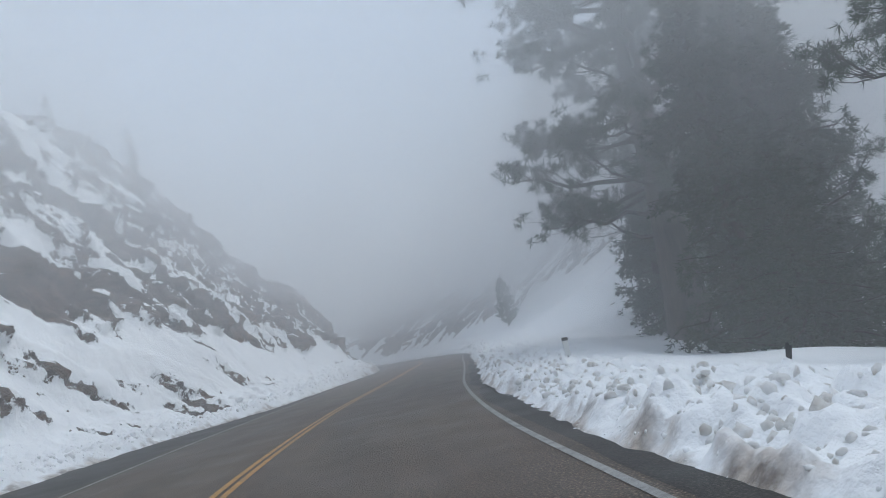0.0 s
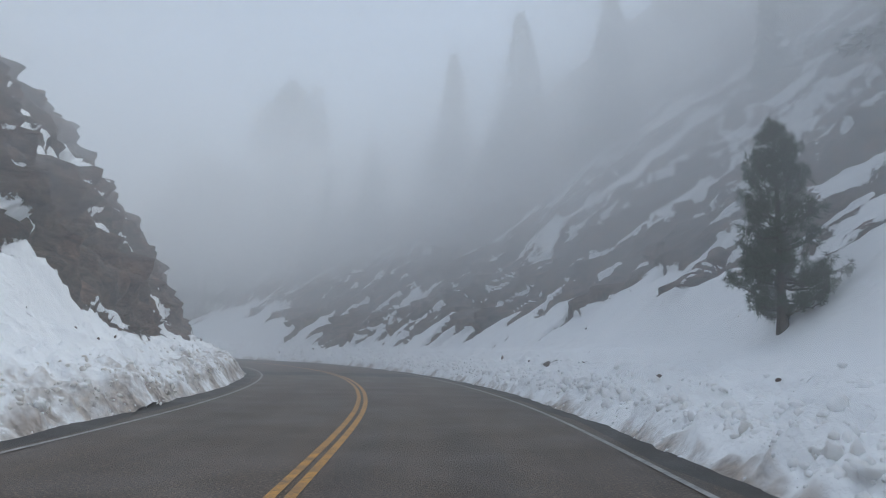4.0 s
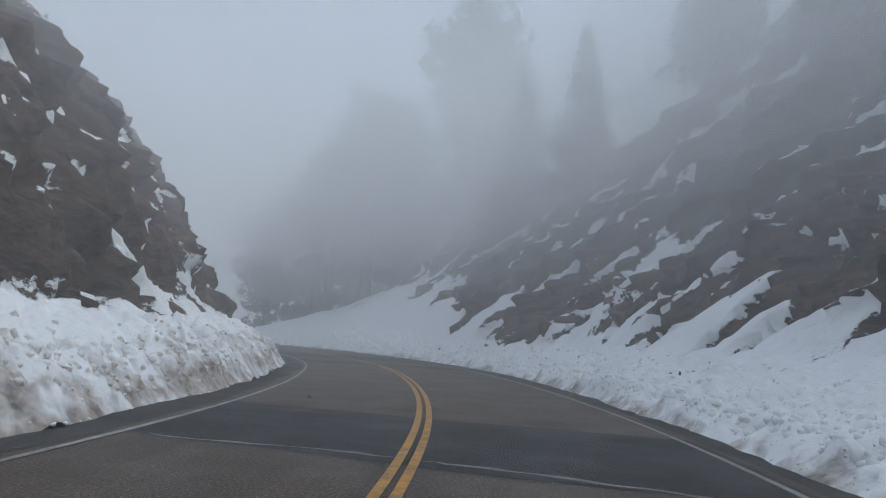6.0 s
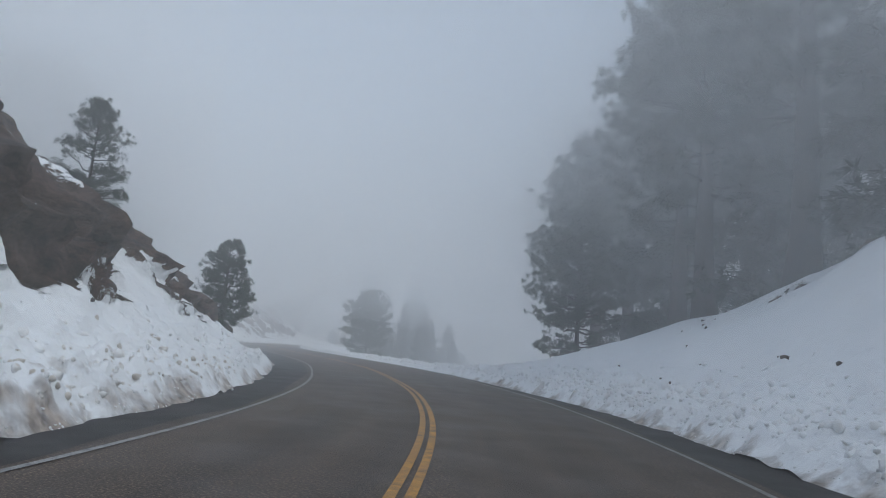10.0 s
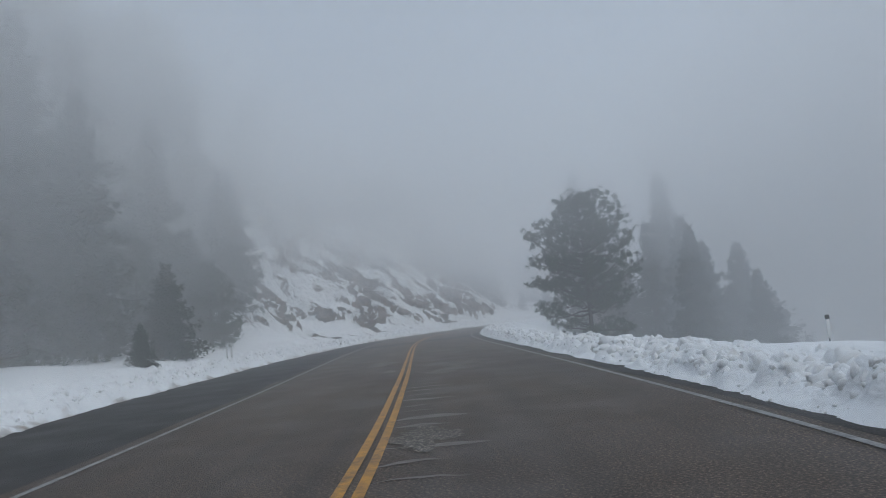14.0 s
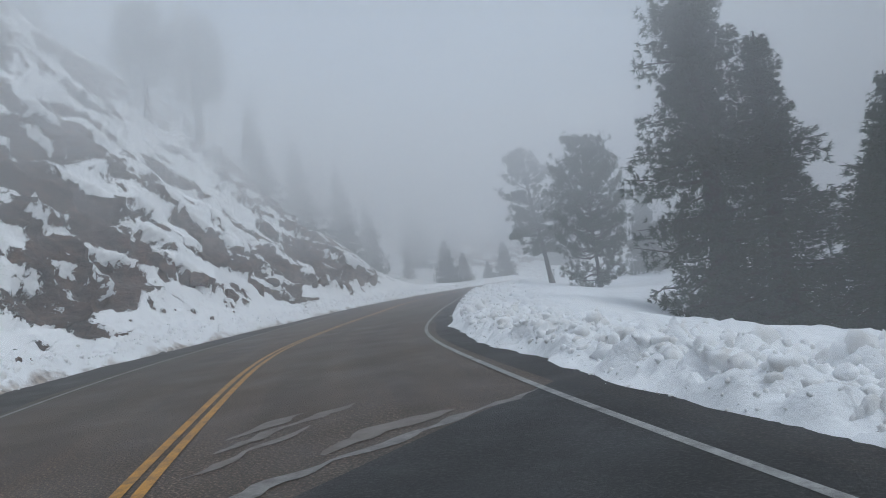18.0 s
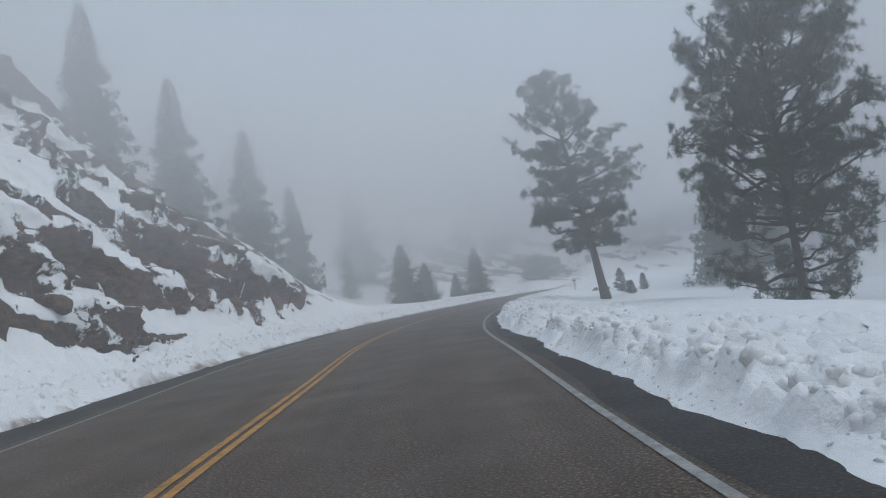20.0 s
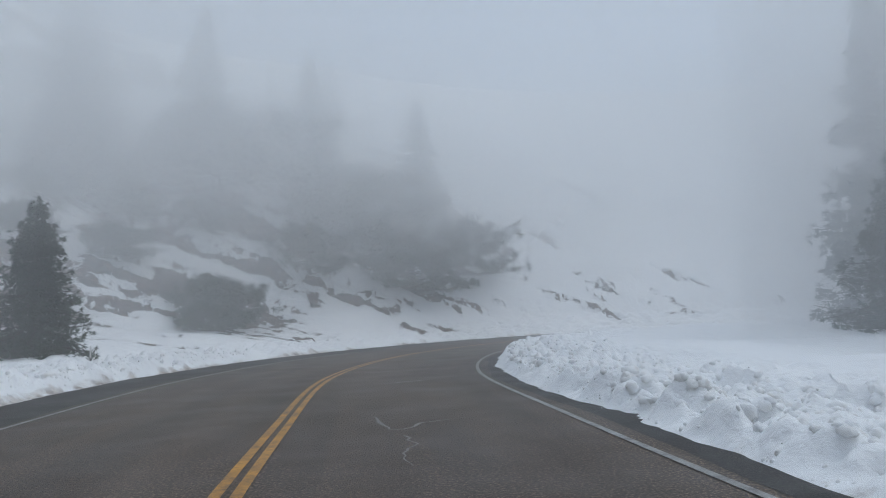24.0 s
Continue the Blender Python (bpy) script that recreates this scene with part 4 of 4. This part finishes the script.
TREES = [
    # beside the start of the road
    ("pine_f", 25.3, 12.0, 1.0, 0, 1), ("fir_a", 27.5, 16.5, 1.25, 140, 1.2), ("fir_e", 19.5, 13.6, .95, 200, 1.25), ("fir_e", 17.6, 11.3, .80, 20, 1.2), ("pine_b", 20.5, 14.5, 1.0, 40, 1), ("fir_b", 15.4, 11.6, .75, 60, 1.2), ("fir_e", 29.5, 12.4, .6, 250, 1.02), ("fir_a", 34, 14.5, .9, 75, 1.1), ("fir_b", 12.0, 12.2, .41, 0, 1.32), ("fir_b", 13.4, 13.4, .52, 130, 1.32), ("pine_a", 39, 19, 1.2, 90, 1), ("fir_a", 47, 19, .81, 10, 1.1), ("pine_a", 8.2, 12.7, 1.02, 60, .9),
    ("fir_c", 44, -15.5, .32, 0, 1.3), ("fir_c", 39, -18, .28, 90, 1.44), ("fir_c", 34, -18.5, .25, 40, 1.44), ("fir_a", 30, -22, .45, 0, 1.1),
    # above the cutting
    ("pine_d", 61.8, 8.4, .95, 0, .8), ("pine_c", 57, 14.5, .62, 30, 1), ("fir_a", 65, 16.8, .9, 0, 1.1), ("pine_c", 71, 21, .8, 140, 1), ("fir_c", 74, 18, .4, 0, 1.68), ("fir_a", 84, 17.5, .72, 20, 1.21), ("fir_a", 93, 17.2, .81, 90, 1.21), ("fir_a", 101, 17.5, .81, 150, 1.21), ("fir_c", 112, 18, .5, 20, 1.8),
    ("pine_b", 127, -8.8, .33, 0, 1), ("fir_c", 100, -13.5, .15, 0, 1.2), ("fir_a", 108, 14.8, .72, 70, 1.21), ("fir_a", 113.5, 14.6, .77, 160, 1.21), ("pine_c", 122, 17.5, 1.1, 160, 1), ("fir_a", 127, 15.0, 1.12, 0, 1.21), ("pine_c", 130, 13.0, 1.05, 60, 1), ("fir_a", 134, 15.5, 1.17, 0, 1.32), ("pine_c", 139, 18, 1, 200, 1), ("fir_a", 124, 20, 1.17, 30, 1.43),
    ("pine_e", 142.1, 10.2, .84, 170, 1.05), ("pine_c", 137.2, 12.6, .80, 20, 1), ("fir_a", 139.6, 14.2, .95, 80, 1.2), ("pine_c", 134.0, 12.0, .85, 250, 1), ("pine_c", 143.6, 13.8, .78, 110, 1), ("pine_c", 146, 13.5, .8, 300, 1), ("small_pine", 136.1, -6.4, 1.0, 0, 1),
    # open stretch
    ("pine_e", 184.2, 9.2, .86, 0, 1.02), ("fir_b", 188, -12.4, .79, 0, 1.2), ("pine_b", 190.5, -13.5, .6, 0, 1), ("fir_a", 178, -19, .85, 0, 1.32), ("fir_a", 186, -18, .9, 60, 1.32), ("fir_c", 171, -22, .65, 0, 1.44), ("pine_c", 193, -17, .85, 0, 1), ("fir_a", 197, -15.5, .72, 0, 1.32), ("fir_c", 163, -24, .65, 0, 1.68), ("fir_a", 155, -26, .99, 0, 1.32), ("fir_a", 148, -28, .9, 0, 1.32), ("fir_c", 181, -25, .7, 10, 1.68), ("pine_c", 168, -28, .95, 0, 1), ("fir_b", 170, -13.5, .3, 0, 1.2), ("fir_b", 165, -14.5, .22, 20, 1.2),
    ("fir_a", 166, -18.5, 1.08, 15, 1.21), ("fir_a", 172, -16.5, 1.08, 35, 1.21), ("fir_a", 176, -15, .95, 75, 1.21), ("fir_a", 182, -15.5, 1.03, 125, 1.21), ("fir_a", 189, -16.5, .9, 165, 1.21), ("pine_c", 163, -21, 1, 0, 1), ("pine_c", 175, -21, 1.1, 60, 1), ("pine_c", 184, -22, 1.1, 90, 1), ("fir_a", 170, -21, 1.17, 205, 1.32), ("fir_a", 195, -19.5, .9, 235, 1.21), ("fir_a", 180, -19.5, 1.17, 265, 1.32), ("pine_c", 190, -22, 1, 130, 1), ("fir_a", 199, -22, .9, 295, 1.32),
    ("fir_a", 197, 19, .65, 0, 1.21), ("fir_b", 199, 22, .94, 0, 1.44), ("fir_b", 203, 26, 1.05, 0, 1.44), ("fir_a", 199.5, 20.6, .62, 110, 1.44), ("fir_a", 201, 23.5, .66, 60, 1.44), ("fir_a", 195, 22.6, .5, 200, 1.44), ("fir_b", 190, 29, .9, 30, 1.44),
    ("pine_b", 186.5, -10.9, .52, 40, 1), ("pine_b", 189.0, -11.0, .45, 150, 1), ("fir_a", 193.5, -12.2, .62, 60, 1.2), ("fir_a", 196.5, -12.6, .55, 160, 1.2), ("fir_b", 173.5, -9.4, .24, 10, 1.2), ("fir_b", 178.5, -10.2, .62, 70, 1.2), ("pine_b", 181, -12.5, .6, 0, 1), ("fir_a", 186, -13.5, .8, 20, 1.1), ("fir_a", 177, -13, .75, 90, 1.1), ("fir_a", 170, -14.5, .8, 200, 1.1),
    # bend with the drop to the right
    ("fir_e", 214.0, 12.6, 1, 0, 1.1), ("fir_e", 212.4, 13.8, .60, 140, 1.75), ("fir_e", 207, 14.8, .45, 80, 1.4), ("fir_e", 206, 17.8, .68, 30, 1.3), ("fir_a", 210, 19.4, .99, 300, 1.21), ("fir_a", 202.5, 20, .74, 0, 1.32), ("sapling", 199.5, 12.8, 1.0, 0, 1), ("fir_b", 201, 14.2, .6, 0, 1.44), ("fir_a", 199, 19.5, .56, 200, 1.32), ("fir_b", 210, 16.0, .9, 0, 1.44),
    ("pine_e", 231.5, 11.4, .95, 90, .82), 
    # on the hillside
    ("pine_c", 231.5, -13.5, .38, 70, 1.1), ("pine_c", 237.0, -13.4, .50, 200, 1), ("pine_c", 239.4, -14.6, .46, 300, 1), ("fir_a", 244.0, -13.4, .52, 20, 1.2), ("fir_a", 249.8, -13.2, .56, 0, 1.2), ("fir_a", 255.5, -12.6, .58, 45, 1.2), ("fir_a", 261.0, -13.2, .52, 130, 1.2), ("fir_a", 266, -23, .81, 0, 1.32), ("fir_c", 230, -19, .35, 0, 1.8), ("pine_c", 206, -24, .8, 0, 1), ("fir_c", 270, -15, .35, 0, 1.8), ("fir_a", 276, -18, .72, 0, 1.32), ("fir_c", 284, -21, .45, 0, 1.8), ("fir_a", 219, -23, .72, 0, 1.32),
    # last bend
    ("pine_a", 246.6, 8.5, .92, -136, 1.0), ("fir_b", 258.0, 15.2, 1.02, 0, 1.05), ("fir_b", 262, 18.2, .68, 50, 1.32), ("pine_d", 256.4, 9.4, .3, 0, .96), ("pine_d", 255.2, 9.8, .17, 60, 1.04), ("pine_d", 257.6, 10.6, .22, 130, 1.1), ("pine_d", 249.0, 9.8, .16, 200, 1.2),
    ("pine_b", 274, 16.4, .6, 0, 1), ("fir_a", 287, 21, .9, 0, 1.32), ("fir_b", 294.4, 17.6, .95, 0, 1.3), ("fir_a", 312, 17.2, 1.2, 70, 1.1), 
    ("fir_b", 271.0, -10.2, .75, 0, 1.2), ("fir_b", 274.8, -10.2, .54, 80, 1.26), ("fir_b", 281.8, -9.5, .70, 140, 1.1), ("fir_b", 279.2, -10.0, .35, 20, 1.32), ("shrub", 294, -13, 1.24, 0, 1.3), ("shrub", 292.4, -12.2, 0.68, 70, 1.3), ("shrub", 292.5, -17.9, 0.93, 0, 1.3), ("shrub", 294.9, -20.6, 0.99, 20, 1.2), ("shrub", 297.3, -18.4, 0.99, 0, 1.2), ("shrub", 295.6, -23, 0.99, 50, 1.3), ("shrub", 292.5, -23, 0.93, 0, 1.3), ("shrub", 290, -20, 0.81, 90, 1.2),
    ("shrub", 301, -13.9, 1.5, 0, 1.3), ("shrub", 303.5, -15, 2.1, 130, 1.3), ("shrub", 305, -12.8, 1.8, 0, 1.2), ("shrub", 307, -11.6, 1.7, 40, 1.3), ("shrub", 299.5, -20, 2.3, 0, 1.3), ("shrub", 302, -18, 2.4, 60, 1.2), ("shrub", 307, -15, 2.3, 200, 1.3), ("shrub", 311, -12, 2.1, 80, 1.3), ("fir_a", 296, -26, .72, 60, 1.43), ("fir_a", 305, -19, .63, 0, 1.43), ("fir_a", 311, -16, .63, 90, 1.43),
    ("fir_a", 300, -22, .81, 0, 1.32), ("fir_a", 294, -24, .81, 50, 1.32), ("fir_c", 310, -26, .6, 0, 1.68)]
FIRST = {}
for kind, *where in TREES:
    if kind in FIRST:
        copy_thing(PROTO[kind], tree_place(*where))
    else:
        FIRST[kind] = where
for kind, where in FIRST.items():
    PROTO[kind].matrix_basis = tree_place(*where)

# ---- rocks ----
def rock_mesh(seed, size=(1, 1, 1)):
    rng = np.random.default_rng(seed)
    bm = bmesh.new()
    bmesh.ops.create_icosphere(bm, subdivisions=3, radius=1)
    planes = rng.normal(size=(11, 3))
    planes /= np.linalg.norm(planes, axis=1)[:, None]
    cut = rng.uniform(.45, .85, 11)
    for v in bm.verts:
        p = np.array(v.co)
        for q, c in zip(planes, cut):
            over = p @ q - c
            if over > 0:
                p = p - q * over * .92
        p = p * (1 + .16 * float(fbm(p[0] * 2.4 + seed, p[1] * 2.4, p[2] * 2.4, 3)))
        v.co = p * np.array(size)
    me = bpy.data.meshes.new("boulder")
    bm.to_mesh(me)
    bm.free()
    me.materials.append(ROCK)
    return me


ROCKS = [rock_mesh(3), rock_mesh(7, (1.3, .9, .8)), rock_mesh(9, (1, 1.4, .7)), rock_mesh(12, (1.1, .8, 1.2))]


def boulder(s, d, size, n, turn=0.0, sink=.35, label="dark brown jagged boulder showing through the snow"):
    x, y = spot(s, d)
    ob = new("boulder", ROCKS[n % 4])
    ob.matrix_basis = Matrix.LocRotScale((x, y, ground_z(s, d) + size * (.5 - sink)), Euler((.3 * n, .2 * n, radians(turn))), (size, size, size))
    tagged(ob, label, "boulder", group="boulders")


for n, (s, d, size) in enumerate((
        (135.4, -7.0, .6), (136.7, -6.6, .5), (247.5, -7.4, .6), (250.0, -7.4, .6), (243.0, -7.2, .5), (240.5, -7.4, .5),
        (99.0, 7.0, .5), (225.0, -7.2, .4), (222.4, -7.6, .5), (229.5, -7.2, .4), (256.0, 8.0, .16), (255.2, 8.3, .14), (257.2, 8.6, .16), (232.0, -7.4, .4),
        (232.6, 4.9, .06), (72.0, 11.0, .6), (67.0, 10.2, .35))):
    boulder(s, d, size, n, 47.0 * n)
for n, (s, d, size) in enumerate(((98.6, -.2, .045), (97.4, 1.6, .03), (99.5, -1.0, .03), (98.3, 2.4, .035), (102.4, 2.9, .05), (100.2, 3.2, .03), (96.5, .6, .025), (83.5, -2.0, .04))):
    x, y = spot(s, d)
    ob = new("stone", ROCKS[n % 4])
    ob.matrix_basis = Matrix.LocRotScale((x, y, size * .45), Euler((0, 0, n)), (size,) * 3)
    tagged(ob, "small dark stone fallen onto the asphalt", "stone", group="stones on the road")


def scatter(name, count, sizes, pick, mat, seed, label, category, detail=1):
    """Many small lumps on the ground as one mesh."""
    rng = np.random.default_rng(seed)
    bm = bmesh.new()
    bmesh.ops.create_icosphere(bm, subdivisions=detail, radius=1)
    bv = np.array([v.co[:] for v in bm.verts])
    bf = np.array([[v.index for v in f.verts] for f in bm.faces])
    bm.free()
    spots = [pick(rng) for k in range(count)]
    at = np.array([(*spot(s, d), ground_z(s, d)) for s, d, lift in spots])
    lift = np.array([q[2] for q in spots])
    size = rng.uniform(sizes[0], sizes[1], count) * rng.uniform(.35, 1, count)
    q = bv[None] * (1 + .17 * rng.normal(size=(count, len(bv), 1))) * rng.uniform(.6, 1.25, (count, 1, 3)) * size[:, None, None]
    turn = rng.uniform(0, 6.28, count)
    c, w = np.cos(turn)[:, None], np.sin(turn)[:, None]
    q = np.stack([q[..., 0] * c - q[..., 1] * w, q[..., 0] * w + q[..., 1] * c, q[..., 2]], -1)
    at[:, 2] += lift * size
    faces = (bf[None] + (np.arange(count) * len(bv))[:, None, None]).reshape(-1, 3)
    ob = mesh_object(name, (q + at[:, None]).reshape(-1, 3), faces, mat)
    tagged(ob, label, category, kind="stuff")


def on_bank(sign, toe, spread=.8, start=.0, first=-6, last=288):
    def pick(rng):
        s = rng.uniform(first, last)
        return s, sign * (float(np.interp(s, *toe)) + start + spread * abs(rng.normal())), -.3
    return pick


def on_slope(sign, rows, low, high, ranges):
    def pick(rng):
        a, b = ranges[rng.integers(len(ranges))]
        return rng.uniform(a, b), sign * rng.uniform(low, high), .1
    return pick


scatter("grey_snow_clods", 3000, (.035, .10), on_bank(1, TOE_R, .9, .1, -6, 30), GREY_CLODS, 4, "broken clods of old greyish ploughed snow on the bank", "snow clods")
scatter("snow_clods", 21000, (.035, .10), on_bank(1, TOE_R, .9, .1, 28), CLODS, 5, "broken clods of ploughed snow on the bank", "snow clods")
scatter("snow_clods", 2100, (.03, .085), on_bank(-1, TOE_L, .7, .1, -6, 42), CLODS, 6, "broken clods of ploughed snow on the bank", "snow clods")
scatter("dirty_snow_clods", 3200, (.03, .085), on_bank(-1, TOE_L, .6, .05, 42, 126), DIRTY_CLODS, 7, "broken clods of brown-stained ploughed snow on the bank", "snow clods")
scatter("snow_clods", 7200, (.03, .085), on_bank(-1, TOE_L, .7, .1, 126, 288), CLODS, 8, "broken clods of ploughed snow on the bank", "snow clods")
scatter("snow_clods", 4200, (.06, .14), on_bank(1, TOE_R, .7, .15, 28), CLODS, 25, "large soft chunks of snow thrown on the bank by the plough", "snow clods", 2)
scatter("snow_clods", 2000, (.05, .12), on_bank(-1, TOE_L, .6, .15), CLODS, 26, "large soft chunks of snow thrown on the bank by the plough", "snow clods", 2)
scatter("snow_clods", 2400, (.07, .17), on_bank(1, TOE_R, .55, .25, 138, 214), CLODS, 35, "large broken chunks of ploughed snow piled along the bank", "snow clods", 2)
scatter("snow_clods", 420, (.10, .22), on_bank(1, TOE_R, .25, .75, 150, 212), CLODS, 36, "large broken chunks of ploughed snow along the top of the bank", "snow clods", 2)
scatter("snow_crumbs", 5000, (.01, .04), on_bank(1, TOE_R, .25, -.28), CLODS, 15, "small crumbs of snow at the edge of the road", "snow crumbs", 0)
scatter("snow_crumbs", 4000, (.01, .04), on_bank(-1, TOE_L, .25, -.28), CLODS, 16, "small crumbs of snow at the edge of the road", "snow crumbs", 0)
scatter("rock_fragments", 360, (.03, .11), on_slope(-1, LEFT_SIDE, 5.5, 11, ((20, 130), (195, 250))), ROCK, 8, "small dark rock fragments lying on the snow", "rock fragments")
scatter("rock_fragments", 160, (.03, .10), on_slope(1, RIGHT_SIDE, 5.6, 11, ((45, 132),)), ROCK, 9, "small dark rock fragments lying on the snow", "rock fragments")


# ---- marker posts ----
def box_part(name, size, at, mat, parent, bevel=.008):
    bm = bmesh.new()
    bmesh.ops.create_cube(bm, size=1, matrix=Matrix.Translation(at) @ Matrix.Diagonal((*size, 1)))
    bmesh.ops.bevel(bm, geom=bm.edges[:], offset=bevel, segments=2, affect="EDGES")
    me = bpy.data.meshes.new(name)
    bm.to_mesh(me)
    bm.free()
    me.materials.append(mat)
    ob = new(name, me)
    ob.parent = parent
    return ob


def marker_post(s, d, height, width=.10, band=True, tilt=0.0, label="white roadside marker post with a black band in the snow", paint=None):
    x, y = spot(s, d)
    way = np.array([np.interp(s, S, WAY[:, 0]), np.interp(s, S, WAY[:, 1])])
    post = tagged(new("marker_post"), label, "marker post", group="marker posts")
    box_part("stake", (.035, .03, .5), (0, 0, .05), POST_DARK, post)
    box_part("panel", (width, .018, height * .72), (0, -.026, height * .62), paint or POST_WHITE, post)
    if band:
        box_part("band", (width + .006, .022, height * .13), (0, -.027, height * .9), POST_DARK, post, .004)
    post.matrix_basis = pose(x, y, ground_z(s, d), 0, tilt, math.degrees(math.atan2(way[1], way[0])) - 90)
    return post


marker_post(259.6, 6.5, .78, .17)
marker_post(16.0, 6.0, .62, .14)
marker_post(165.8, 10.8, .85, .11)
marker_post(180.2, -8.3, .62, .08, False, label="thin white roadside marker post in the snow")
marker_post(180.6, -8.2, .62, .08, False, label="thin white roadside marker post in the snow")
marker_post(6.2, 6.3, .28, .07, False, 14, "short dark tilted marker stake in the snow bank", POST_DARK)
marker_post(281.6, -7.6, .5, .05, False, label="thin white roadside marker post in the snow")
